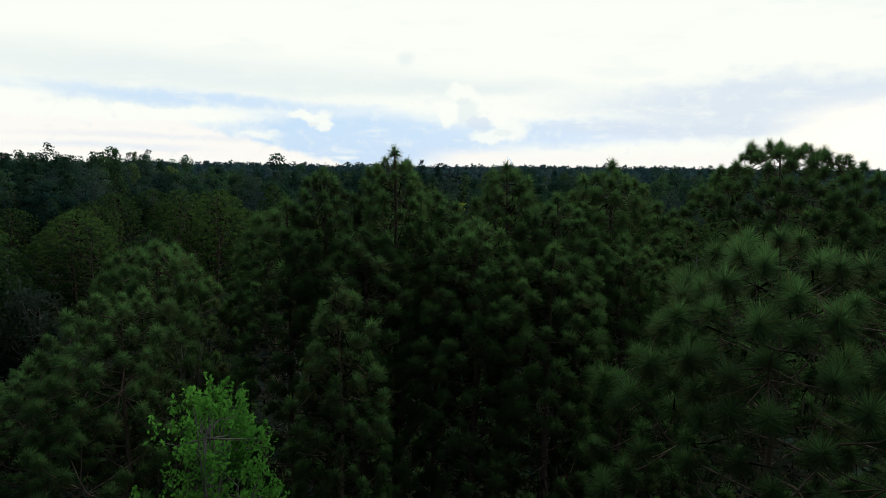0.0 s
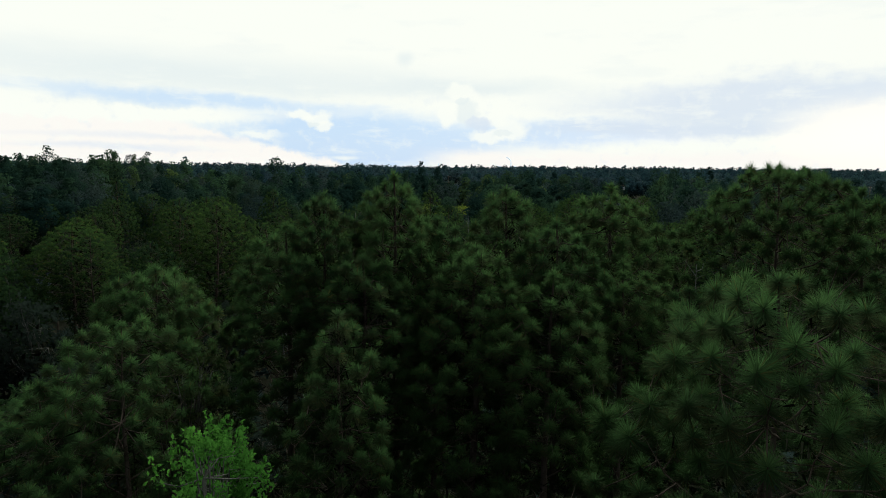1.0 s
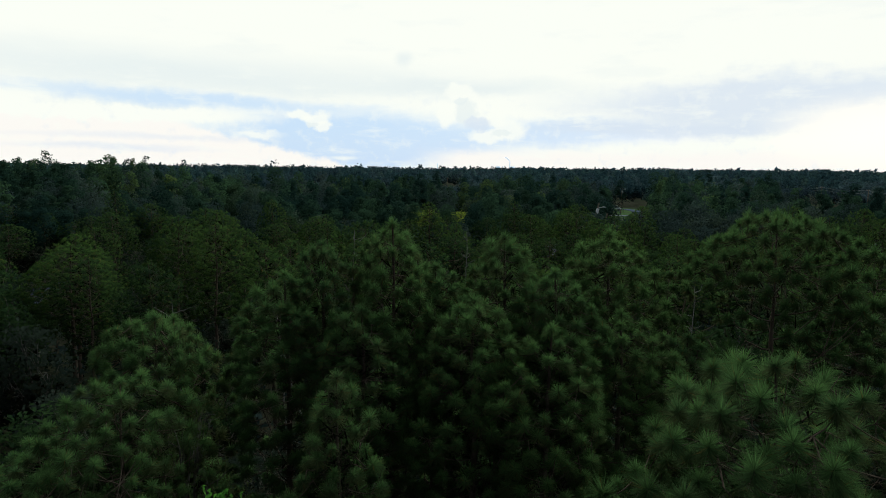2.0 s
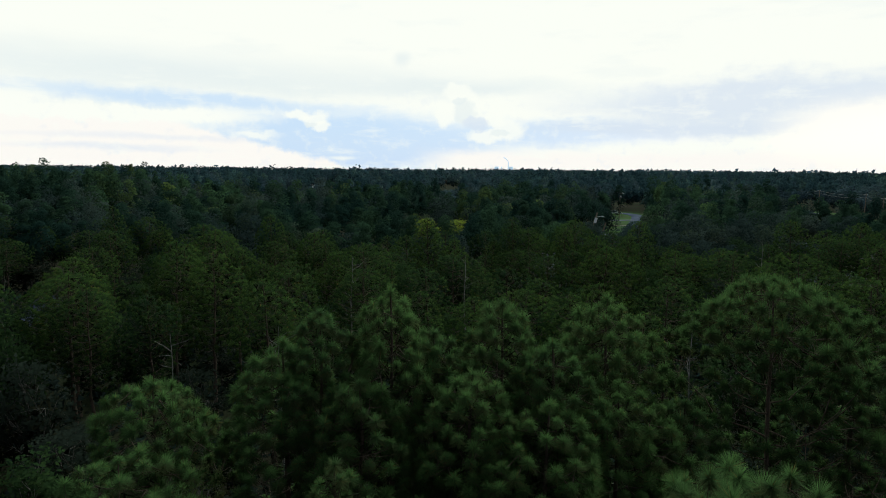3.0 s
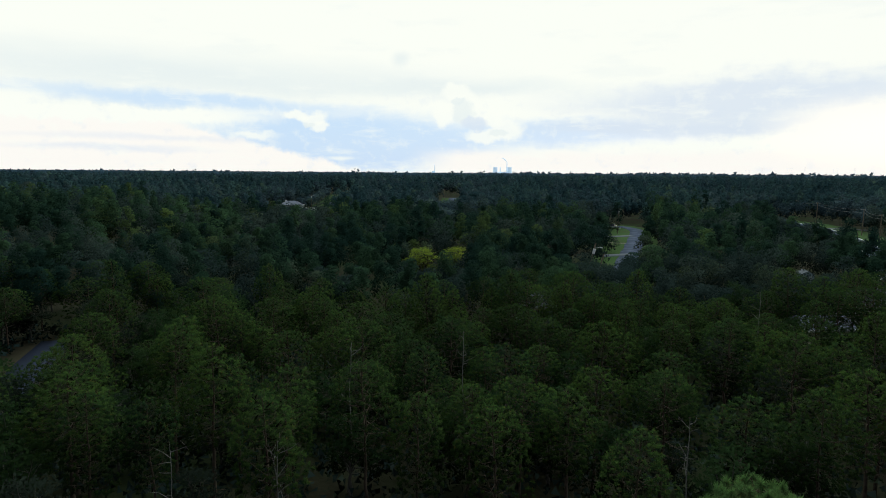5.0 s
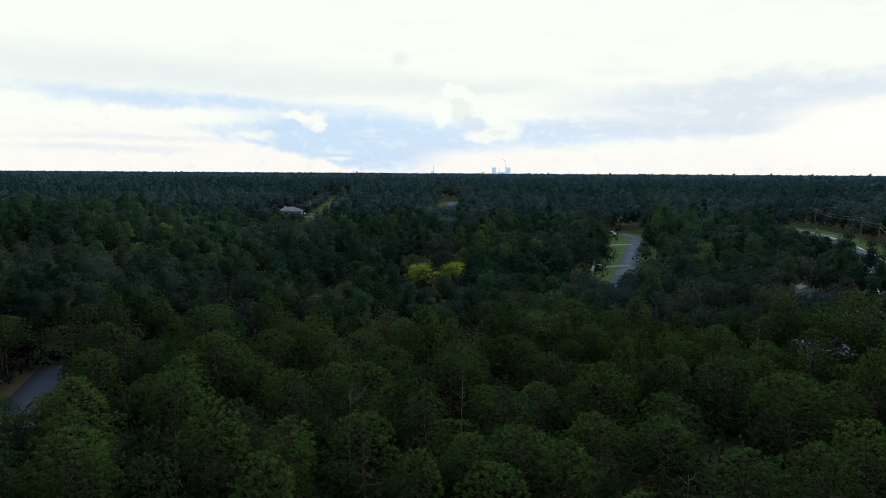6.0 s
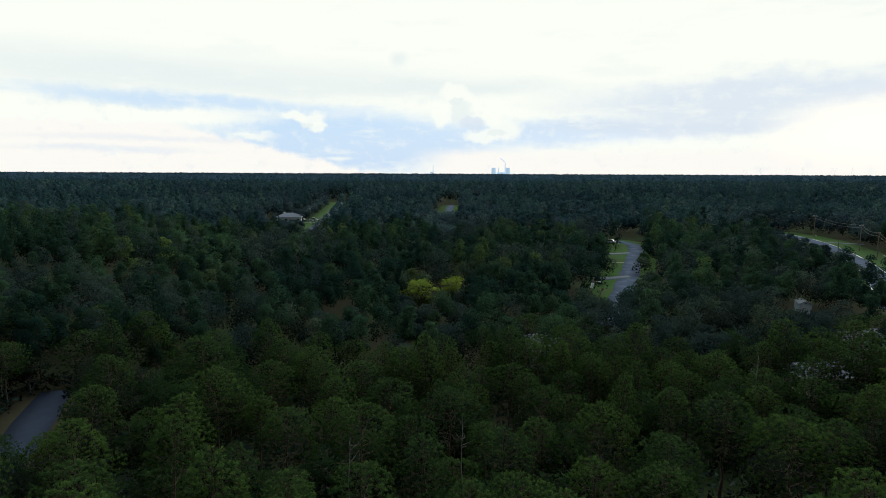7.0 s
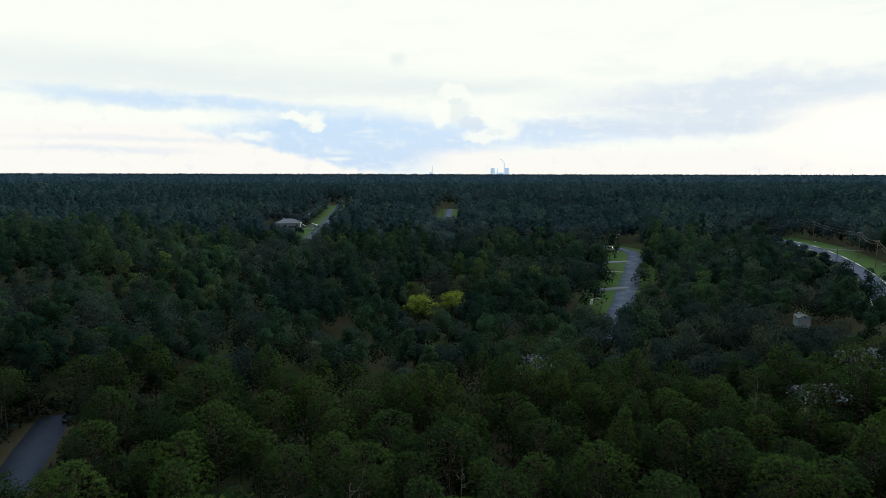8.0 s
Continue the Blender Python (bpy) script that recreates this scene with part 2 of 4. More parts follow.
def asphalt_material():
    a = Mat("worn_asphalt", 0.9)
    fine, big = a.noise(30.0, 4.0, where="World"), a.noise(0.35, 5.0, 0.6, where="World")
    # the sky's blue reflected by the road is put into these colours
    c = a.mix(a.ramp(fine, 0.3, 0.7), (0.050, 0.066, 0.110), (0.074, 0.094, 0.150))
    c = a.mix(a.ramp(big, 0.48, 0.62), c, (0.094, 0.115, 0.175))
    a.bump(fine, 0.3, 0.01)
    return a.colour(c)


def verge_material():
    a = Mat("mown_grass", 0.9)
    fine, big = a.noise(6.0, 5.0, 0.6, where="World"), a.noise(0.2, 4.0, where="World")
    c = a.mix(a.ramp(fine, 0.3, 0.7), (0.030, 0.072, 0.018), (0.052, 0.105, 0.028))
    c = a.mix(a.ramp(big, 0.5, 0.7), c, (0.062, 0.078, 0.036))
    a.bump(fine, 0.5, 0.05)
    return a.colour(c)


GROUND, ASPHALT, VERGE = ground_material(), asphalt_material(), verge_material()
# the lane's darker copy of the asphalt; its shade is put into the colour
SHADED_ASPHALT = plain_material("shaded_lane_asphalt", (0.036, 0.046, 0.078), 0.9, scale=0.8)
CONCRETE = plain_material("driveway_concrete", (0.095, 0.112, 0.150), 0.85)
LITTER = plain_material("brown_leaf_litter", (0.052, 0.046, 0.030), 0.95, scale=2.0)
SAND = plain_material("bare_sand", (0.26, 0.235, 0.20), 0.95)

# ---------------------------------------------------------------- mesh helpers
rng = np.random.default_rng(7)


def tri_mesh(name, verts, faces, material, smooth=False, normals=None, age=None):
    """A mesh from arrays of corners and triangles. normals: one a corner, for foliage that is shaded as a soft mass."""
    if normals is not None:
        faces = faces.copy()
        a, b, c = verts[faces[:, 0]], verts[faces[:, 1]], verts[faces[:, 2]]
        flip = np.einsum("ij,ij->i", np.cross(b - a, c - a), normals[faces[:, 0]]) < 0
        faces[flip] = faces[flip][:, ::-1]
    verts, faces = np.ascontiguousarray(verts, np.float32), np.ascontiguousarray(faces, np.int32)
    me = bpy.data.meshes.new(name)
    me.vertices.add(len(verts))
    me.vertices.foreach_set("co", verts.ravel())
    me.loops.add(faces.size)
    me.loops.foreach_set("vertex_index", faces.ravel())
    me.polygons.add(len(faces))
    me.polygons.foreach_set("loop_start", np.arange(0, faces.size, 3, dtype=np.int32))
    me.polygons.foreach_set("loop_total", np.full(len(faces), 3, np.int32))
    if smooth:
        me.polygons.foreach_set("use_smooth", np.ones(len(faces), bool))
    me.materials.append(material)
    me.update(calc_edges=True)
    if normals is not None:
        me.polygons.foreach_set("use_smooth", np.ones(len(faces), bool))
        me.normals_split_custom_set_from_vertices(normals.astype(np.float32))
        me.attributes.new("soft", "FLOAT_VECTOR", "POINT").data.foreach_set("vector", normals.astype(np.float32).ravel())
    if age is not None:
        me.attributes.new("age", "FLOAT", "POINT").data.foreach_set("value", np.ascontiguousarray(age, np.float32))
    return me


def hang(name, me, parent, label=""):
    ob = new(name, me)
    ob.parent = parent
    return tagged(ob, label)


def part(name, bm, material, parent, label=""):
    me = bpy.data.meshes.new(name)
    bm.to_mesh(me)
    bm.free()
    me.materials.append(material)
    return hang(name, me, parent, label)


def unit(v):
    return v / np.maximum(np.linalg.norm(v, axis=-1, keepdims=True), 1e-9)


def tube(points, radii, sides=6):
    """Corners and triangles of a tapered tube along a line of points."""
    points = np.asarray(points, float)
    n = len(points)
    t = unit(np.gradient(points, axis=0))
    side = unit(np.cross(t, (0.31, 0.17, 0.93) if abs(t[0][2]) < 0.8 else (1.0, 0.1, 0.0)))
    other = np.cross(t, side)
    a = np.arange(sides) * 2 * np.pi / sides
    ring = points[:, None] + np.asarray(radii)[:, None, None] * (np.cos(a)[None, :, None] * side[:, None] + np.sin(a)[None, :, None] * other[:, None])
    i, j = np.meshgrid(np.arange(n - 1), np.arange(sides), indexing="ij")
    k = (j + 1) % sides
    p, q, r, s = i * sides + j, i * sides + k, (i + 1) * sides + j, (i + 1) * sides + k
    return ring.reshape(-1, 3), np.concatenate([np.stack([p, q, s], -1).reshape(-1, 3), np.stack([p, s, r], -1).reshape(-1, 3)])


def merge(pieces):
    verts, faces, n = [], [], 0
    for v, f in pieces:
        verts.append(v), faces.append(np.asarray(f) + n)
        n += len(v)
    return np.concatenate(verts), np.concatenate(faces)


def needles(tips, axes, outward, count, length, width, rnd, shape):
    """Tufts of needles: one thin triangle each, fanned out as a ball round the twig's tip. Gives corners, triangles, soft normals and
    each needle's age, higher towards the twig. shape: how far the normals follow the needle, the crown and the sky."""
    n = len(tips)
    tip, ax = np.repeat(tips, count, 0), np.repeat(unit(axes), count, 0)
    size = np.repeat(rnd.uniform(0.72, 1.22, n), count)
    m = n * count
    across = unit(np.cross(ax, rnd.normal(size=(m, 3))))
    f = rnd.random(m)
    th = np.arccos(1 - 1.55 * f)
    way = ax * np.cos(th)[:, None] + across * np.sin(th)[:, None]
    ln = length * size * rnd.uniform(0.80, 1.1, m)
    base = tip - ax * (f * rnd.uniform(0.0, 0.55, m) * length * size)[:, None]
    end = base + way * ln[:, None]
    end[:, 2] -= 0.20 * ln * np.sin(th) ** 2
    w = unit(np.cross(way, rnd.normal(size=(m, 3)))) * (width / 2)
    v = np.stack([base + way * 0.03 - w, base + way * 0.03 + w, end], 1).reshape(-1, 3)
    soft = unit(shape[0] * way + shape[1] * np.repeat(outward, count, 0) + np.array((0, 0, shape[2])) + 0.14 * rnd.normal(size=(m, 3)))
    return v, np.arange(3 * m).reshape(-1, 3), np.repeat(soft, 3, 0), np.repeat(np.clip(f * 1.1 - 0.1 + 0.12 * rnd.normal(size=m) + np.repeat(0.22 * rnd.normal(size=n), count), 0, 1), 3)


def leaves(centres, spread, count, size, heart, rnd, lift=0.35, shoot=0.0):
    """Clumps of small pointed leaves, two triangles each. shoot: length of the upright twig along which a clump is drawn out."""
    n = len(centres) * count
    off = rnd.normal(size=(n, 3)) * (1, 1, 0.75)
    mid = np.repeat(centres, count, 0)
    c = mid + off * spread
    if shoot:
        twig = unit(0.7 * unit(centres - heart) + (0, 0, 0.8) + 0.25 * rnd.normal(size=centres.shape)) * rnd.uniform(0.5, 1.3, (len(centres), 1))
        along = rnd.uniform(-0.4, 1.0, (n, 1))
        c = mid + np.repeat(twig, count, 0) * along * shoot + off * spread * (1.15 - 0.75 * along)
        off = off * spread + np.repeat(twig, count, 0) * shoot * along
    way = unit(rnd.normal(size=(n, 3)) + (0, 0, lift))
    side = unit(np.cross(way, rnd.normal(size=(n, 3))))
    s = size * rnd.uniform(0.7, 1.3, n)[:, None]
    v = np.stack([c - way * s / 2, c + side * s * 0.27, c + way * s / 2, c - side * s * 0.27], 1).reshape(-1, 3)
    k = np.arange(n)[:, None] * 4
    soft = unit(0.5 * unit(off) + 0.95 * unit(mid - heart) + 0.2 * rnd.normal(size=(n, 3)))
    return v, np.concatenate([k + (0, 1, 2), k + (0, 2, 3)]), np.repeat(soft, 4, 0)


def blades(points, outward, size, rnd, slim=1.0):
    """One triangle a point, turned at random: far foliage."""
    n = len(points)
    nrm = unit(rnd.normal(size=(n, 3)) + outward)
    a = unit(np.cross(nrm, rnd.normal(size=(n, 3))))
    b = np.cross(nrm, a)
    s = np.broadcast_to(size, n)[:, None] * rnd.uniform(0.6, 1.4, (n, 1))
    v = np.stack([points + a * s * 0.62, points - a * s * 0.45 + b * s * 0.5 * slim, points - a * s * 0.45 - b * s * 0.5 * slim], 1).reshape(-1, 3)
    soft = unit(outward + 0.15 * rnd.normal(size=(n, 3)))
    return v, np.arange(3 * n).reshape(-1, 3), np.repeat(soft, 3, 0)


# ---------------------------------------------------------------- trees


def dome_tufts(at, skin, cap, bare, height, radius, tufts, apart, rnd):
    """Tufts set close over a crown's rounded skin, thinner below. Gives their places and the ways they face."""
    tips, outward = [at(np.array([height - 0.14]))[0]], [np.array((0.0, 0.0, 1.0))]
    for _ in range(tufts * 12):
        if len(tips) >= tufts:
            break
        a = rnd.uniform(0, 6.2832)
        if rnd.random() < 0.60:
            u = 1 - cap + cap * rnd.random() ** 0.85
        else:
            u = (1 - cap) * (1 - rnd.random() ** 1.3)
        u = min(u, 0.99)
        r = float(skin(a, u)) * (rnd.uniform(0.90, 1.04) if rnd.random() < 0.86 else rnd.uniform(0.45, 0.85))
        p = at(np.array([bare + (height - bare - 0.2) * u]))[0] + (r * math.cos(a), r * math.sin(a), rnd.normal() * 0.08)
        if np.min(np.sum((np.array(tips) - p) ** 2, 1)) < ((0.70 if u > 1 - cap else 0.84) * apart) ** 2:
            continue
        tips.append(p)
        t = max(-0.05, (u - 1 + cap) / cap)
        outward.append(unit(np.array((math.cos(a) * r / radius, math.sin(a) * r / radius, t))))
    return np.array(tips), np.array(outward)


def pine_model(height, bare, radius, tufts, count, length, width, seed, dome=0.5, near=True, apart=0.40):
    """A pine of that height: trunk, limbs and tufts of needles at the twigs' ends, spread over the crown's skin.
    bare: height below which it has no green limbs. Gives the trunk, a list of limbs (one joined piece on a far tree) and the crown."""
    rnd = np.random.default_rng(seed)
    sides = 4 if near else 3
    lean = rnd.normal(size=2) * (0.004 if near else 0.02) * height
    wob = rnd.normal(size=(9, 2)) * 0.05
    wob[0] = 0
    zs = np.linspace(0, height - 0.15, 9)
    mid = np.stack([lean[0] * (zs / height) ** 2 + wob[:, 0], lean[1] * (zs / height) ** 2 + wob[:, 1], zs], 1)
    trunk = tube(mid, 0.011 * height * (1 - 0.93 * zs / height) + 0.006, 8 if near else 5)
    at = lambda z: np.stack([np.interp(z, zs, mid[:, 0]), np.interp(z, zs, mid[:, 1]), z], -1)
    ph = rnd.uniform(0, 6.28, 6)
    lumpy = 0.75
    cap = min(0.9, 2.6 * dome * radius / (height - bare))

    def skin(az, u):
        """The crown's radius at a bearing and a share of its height."""
        lump = 1 + lumpy * (0.22 * np.sin(2 * az + ph[0] + 5 * u) + 0.20 * np.sin(3 * az + ph[1] - 9 * u) + 0.10 * np.sin(14 * u + ph[2] + az))
        t = np.clip((u - 1 + cap) / cap, 0, 0.995)
        return radius * np.sqrt(1 - t * t) * (0.62 + 0.38 * np.minimum(1, u / 0.3)) * lump

    # limbs first
    limbs, bones, bone_of = [], [], []
    az = rnd.random() * 6
    levels = 34
    for i in range(levels):
        u = ((i + rnd.random()) / levels) * 0.97
        az += 2.39996 + rnd.normal() * 0.3
        ln = max(0.25, 0.86 * float(skin(az, min(0.97, u + 0.10))))
        root = at(bare + (height - bare) * max(0.0, u - 0.06))
        tipz = bare + (height - bare) * min(0.98, u + 0.05)
        s = np.linspace(0, 1, 5 if near else 3)
        p = root + np.outer(s * ln, (math.cos(az), math.sin(az), 0))
        p[:, 2] += (tipz - root[2]) * (0.6 * s + 0.4 * s ** 3) - 0.07 * ln * np.sin(s * 3.1)
        p[1:, :2] += rnd.normal(size=(len(s) - 1, 2)) * 0.05 * ln
        limbs.append([tube(p, (0.009 + 0.010 * ln) * (1 - 0.72 * s), sides)])
        for f in np.linspace(0.35, 1, 5):
            bones.append([np.interp(f, s, p[:, j]) for j in range(3)]), bone_of.append(i)
    bones = np.array(bones)
    core = at(np.array([bare + 0.42 * (height - bare)]))[0]
    tips, outward = dome_tufts(at, skin, cap, bare, height, radius, tufts, apart, rnd)
    axes = unit(tips - core) * 0.36 + (0, 0, 0.90) + rnd.normal(size=(len(tips), 3)) * 0.18
    for q, ax in zip(tips[1:], unit(axes[1:])):
        d = np.sum((bones - q) ** 2, 1) + 0.5 * np.maximum(0, bones[:, 2] - q[2])
        j = int(np.argmin(d))
        if near and d[j] < 1.8:
            back = q - ax * 0.14
            limbs[bone_of[j]].append(tube(np.array([bones[j], (bones[j] + back) / 2 - (0, 0, 0.04), back, q]), (0.013, 0.011, 0.009, 0.006), 3))
    limbs = [merge(limb) for limb in limbs]
    # a few dead stubs on the bare stem
    for _ in range(6 if near else 3):
        z, a = rnd.uniform(0.35, 1.0) * bare, rnd.random() * 6.3
        ln = rnd.uniform(0.3, 1.3)
        root = at(np.array([z]))[0]
        limbs.append(tube(np.array([root, root + (math.cos(a) * ln * 0.6, math.sin(a) * ln * 0.6, 0.05), root + (math.cos(a) * ln, math.sin(a) * ln, -0.1)]), (0.022, 0.015, 0.005), sides))
    v, f, soft, age = needles(tips, axes, outward, count, length, width, rnd, (0.60, 0.90, 0.05) if near else (0.32, 1.10, 0.0))
    # inner foliage behind the outer sprays, near black to paint the crown's shade
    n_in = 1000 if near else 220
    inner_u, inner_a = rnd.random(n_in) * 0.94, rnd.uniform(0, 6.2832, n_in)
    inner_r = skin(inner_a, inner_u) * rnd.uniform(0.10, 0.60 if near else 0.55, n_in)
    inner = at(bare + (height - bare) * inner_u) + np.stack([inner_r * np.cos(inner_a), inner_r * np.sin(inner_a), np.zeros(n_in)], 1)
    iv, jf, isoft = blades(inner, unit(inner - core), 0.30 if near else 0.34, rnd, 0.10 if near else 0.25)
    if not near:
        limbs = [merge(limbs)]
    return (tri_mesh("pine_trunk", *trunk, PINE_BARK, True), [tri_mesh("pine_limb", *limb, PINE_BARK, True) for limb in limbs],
            tri_mesh("pine_tufts", v, f, NEAR_NEEDLES if near else NEEDLES, normals=soft, age=age), tri_mesh("pine_inside", iv, jf, INNER_SHADE, normals=isoft))


def oak_model(height, radius, clumps, count, size, spread, seed, leaf, low=0.35, bark=None, shoot=0.0):
    """A broad-leaved tree: forked trunk, limbs to its lobes, leaves in clumps."""
    rnd = np.random.default_rng(seed)
    bark = bark or OAK_BARK
    fork = height * rnd.uniform(0.22, 0.34)
    zs = np.linspace(0, fork, 4)
    trunk = tube(np.stack([rnd.normal(size=4) * 0.05, rnd.normal(size=4) * 0.05, zs], 1), 0.016 * height * (1.1 - 0.4 * zs / fork), 8)
    limbs, where = [], []
    lobes = 8
    for i in range(lobes):
        a = i * 2.39996 + rnd.normal() * 0.3
        f = (i + 0.5) / lobes
        top = np.array([math.cos(a), math.sin(a), 0]) * radius * math.sqrt(1 - f * 0.95) * rnd.uniform(0.5, 0.85)
        top[2] = height * (low + (0.92 - low) * f)
        root = np.array([0, 0, fork * 0.9])
        s = np.linspace(0, 1, 5)[:, None]
        p = root + (top - root) * s + rnd.normal(size=(5, 3)) * 0.06 * radius * np.sin(s * 3.14)
        limbs.append(tube(p, 0.008 * height * (1 - 0.8 * s[:, 0]) + 0.006, 5))
        for _ in range(clumps // lobes):
            d = unit(rnd.normal(size=3) + (0, 0, 0.35))
            c = top + d * radius * 0.52 * rnd.uniform(0.55, 1.05) * (1, 1, 0.85)
            c[2] = min(max(c[2], 0.12 * height), height * rnd.uniform(0.93, 1.0))
            where.append(c)
            if rnd.random() < 0.5:
                limbs.append(tube(np.array([p[rnd.integers(2, 5)], (top + c) / 2 + rnd.normal(size=3) * 0.05, c]), (0.018, 0.012, 0.005), 3))
    where = np.array(where)
    heart = np.array((0, 0, 0.5 * height))
    v, f, soft = leaves(where, spread, count, size, heart, rnd, shoot=shoot)
    # inner blades in the same near-black colour, painting shade inside the crown
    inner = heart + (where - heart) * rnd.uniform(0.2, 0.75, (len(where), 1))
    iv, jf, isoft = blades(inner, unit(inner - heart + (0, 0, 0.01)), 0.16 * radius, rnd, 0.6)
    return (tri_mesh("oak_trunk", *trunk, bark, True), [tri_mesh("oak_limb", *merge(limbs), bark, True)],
            tri_mesh("oak_leaves", v, f, leaf, normals=soft), tri_mesh("oak_inside", iv, jf, INNER_SHADE, normals=isoft))


def plant(name, model, x, y, scale, turn, label, category, group):
    """One tree at its place: a base with trunk, branches and crown."""
    base = tagged(new(name), label, category, group)
    trunk, limbs, crown, inside = model
    hang("trunk", trunk, base)
    for limb in limbs:
        ob = hang("branch" if len(limbs) > 1 else "branchwork", limb, base)
        if len(limbs) == 1:
            tagged(ob, kind="stuff")
    hang("crown", crown, base)
    tagged(hang("inner_foliage", inside, base), kind="stuff")
    base.matrix_basis = pose(x, y, 0, 0, 0, turn) @ Matrix.Diagonal((scale[0], scale[0], scale[1], 1))
    return base


# near pines, whose single needles show
NEAR = [pine_model(13.0, 4.0, 1.30, 235, 230, 0.235, 0.016, 11, 1.00, True, 0.47), pine_model(13.0, 4.4, 1.10, 210, 230, 0.235, 0.016, 12, 1.10, True, 0.46),
        pine_model(13.3, 4.2, 2.35, 380, 210, 0.245, 0.017, 13, 0.32, True, 0.50), pine_model(10.0, 2.0, 1.85, 300, 210, 0.225, 0.016, 14, 0.62, True, 0.46),
        pine_model(11.8, 3.2, 1.95, 205, 300, 0.31, 0.014, 15, 0.46, True, 0.60), pine_model(10.7, 3.0, 1.45, 230, 230, 0.235, 0.016, 16, 0.50, True, 0.46),
        pine_model(10.5, 3.0, 0.80, 120, 220, 0.21, 0.016, 17, 1.60, True, 0.42)]
# pines in the middle distance
MIDDLE = [pine_model(11.0, 3.8 + 0.3 * k, r, n, 27, 0.215, 0.050, 30 + k, dome, False, 0.46) for k, (r, dome, n) in
          enumerate(((2.1, 0.62, 320), (2.5, 0.50, 370), (1.8, 0.85, 290), (2.3, 0.72, 350), (1.6, 1.10, 260), (2.7, 0.55, 400)))]
OAKS = [oak_model(8.5, 2.4, 136, 15, 0.30, 0.30, 50, OAK_GREEN, 0.2), oak_model(8.0, 2.7, 144, 15, 0.30, 0.31, 51, OAK_GREEN, 0.15),
        oak_model(7.5, 2.5, 136, 15, 0.28, 0.30, 52, OAK_GREY, 0.15), oak_model(8.0, 2.2, 128, 15, 0.30, 0.30, 53, OAK_YELLOW, 0.2)]
PINE_LABEL = "tall longleaf pine with round tufts of dark green needles"
OAK_LABELS = ["dark green oak with a rounded leafy crown", "dark green spreading oak with a low crown", "grey-green mossy oak among the pines", "yellow-green oak with turning leaves"]

# ---------------------------------------------------------------- ground and roads


def strip(line, width, z, shift=0.0):
    """A flat band along a line of points, with an up-facing surface and 5 cm of thickness."""
    p = np.array(line, float)
    s = np.r_[0, np.cumsum(np.linalg.norm(np.diff(p, axis=0), axis=1))]
    n = max(2, int(s[-1] / 4))
    q = np.linspace(0, s[-1], n)
    c = np.stack([np.interp(q, s, p[:, 0]), np.interp(q, s, p[:, 1])], 1)
    for _ in range(6):
        c[1:-1] = (c[:-2] + 2 * c[1:-1] + c[2:]) / 4
    t = unit(np.gradient(c, axis=0))
    left = np.stack([-t[:, 1], t[:, 0]], 1)
    wob = np.sin(q * 0.37 + z * 90) * 0.12 + np.sin(q * 1.1) * 0.06
    a, b = c + left * (shift + width / 2 + wob)[:, None], c + left * (shift - width / 2 - wob)[:, None]
    v = np.concatenate([np.c_[a, np.full(n, z)], np.c_[b, np.full(n, z)], np.c_[a, np.full(n, z - 0.05)], np.c_[b, np.full(n, z - 0.05)]])
    i = np.arange(n - 1)
    quads = [(i, n + i, n + i + 1, i + 1), (2 * n + i, i, i + 1, 2 * n + i + 1), (n + i, 3 * n + i, 3 * n + i + 1, n + i + 1)]
    f = [np.stack([w[0], w[1], w[2]], 1) for w in quads] + [np.stack([w[0], w[2], w[3]], 1) for w in quads]
    return v, np.concatenate(f)


def lay(name, line, width, z, material, label, category, shift=0.0):
    return tagged(new(name, tri_mesh(name, *strip(line, width, z, shift), material)), label, category, kind="structure")


ground_bm = bmesh.new()
bmesh.ops.create_circle(ground_bm, cap_ends=True, segments=96, radius=4990)
ground = new("ground", bpy.data.meshes.new("ground"))
ground_bm.to_mesh(ground.data)
ground_bm.free()
ground.data.materials.append(GROUND)
tagged(ground, "forest floor of brown pine litter and patchy grass", "ground", kind="structure")

CURVE = [(31, 105), (35.2, 116.7), (39.1, 125.2), (48.6, 150.5), (56.5, 171), (67.7, 201.6), (73.1, 216.8), (75.6, 229), (73, 236), (64, 243), (50, 250), (30, 257)]
LANE = [(-36.5, 42), (-40, 53.5), (-41.9, 58), (-44.1, 63.3), (-45.8, 67.5), (-47.5, 73)]
HIGHWAY = [(93, 118), (114.5, 150.5), (125.6, 171), (133.9, 188.5), (142.8, 209.9), (149.6, 229.8), (153, 243), (155, 256), (153, 275)]
AVENUE = [(-52, 222), (-56.3, 258.5), (-59, 286.4), (-62.1, 314.7), (-67.7, 373.6), (-74.9, 434.5), (-83.3, 502.6), (-87, 530)]
STREET = [(4.0, 330), (5, 352), (7, 393), (9.2, 448), (11, 480)]
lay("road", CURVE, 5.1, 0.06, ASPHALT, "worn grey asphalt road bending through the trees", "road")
lay("road", LANE, 4.0, 0.06, SHADED_ASPHALT, "narrow dark asphalt lane beside the woods", "road")
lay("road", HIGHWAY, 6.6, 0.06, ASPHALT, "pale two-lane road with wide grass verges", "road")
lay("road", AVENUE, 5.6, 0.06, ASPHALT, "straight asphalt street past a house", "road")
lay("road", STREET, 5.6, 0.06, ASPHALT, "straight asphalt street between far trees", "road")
for line, width, shift in ((CURVE, 16, 1.5), (LANE, 11.0, 1.5), (HIGHWAY, 18, -3.5), (AVENUE, 17, 2.0), (STREET, 16, 0.0)):
    lay("verge", line, width, 0.02, LITTER if line is LANE else VERGE, "brown littered verge of the lane" if line is LANE else "mown green grass verge along the road", "grass verge", shift)

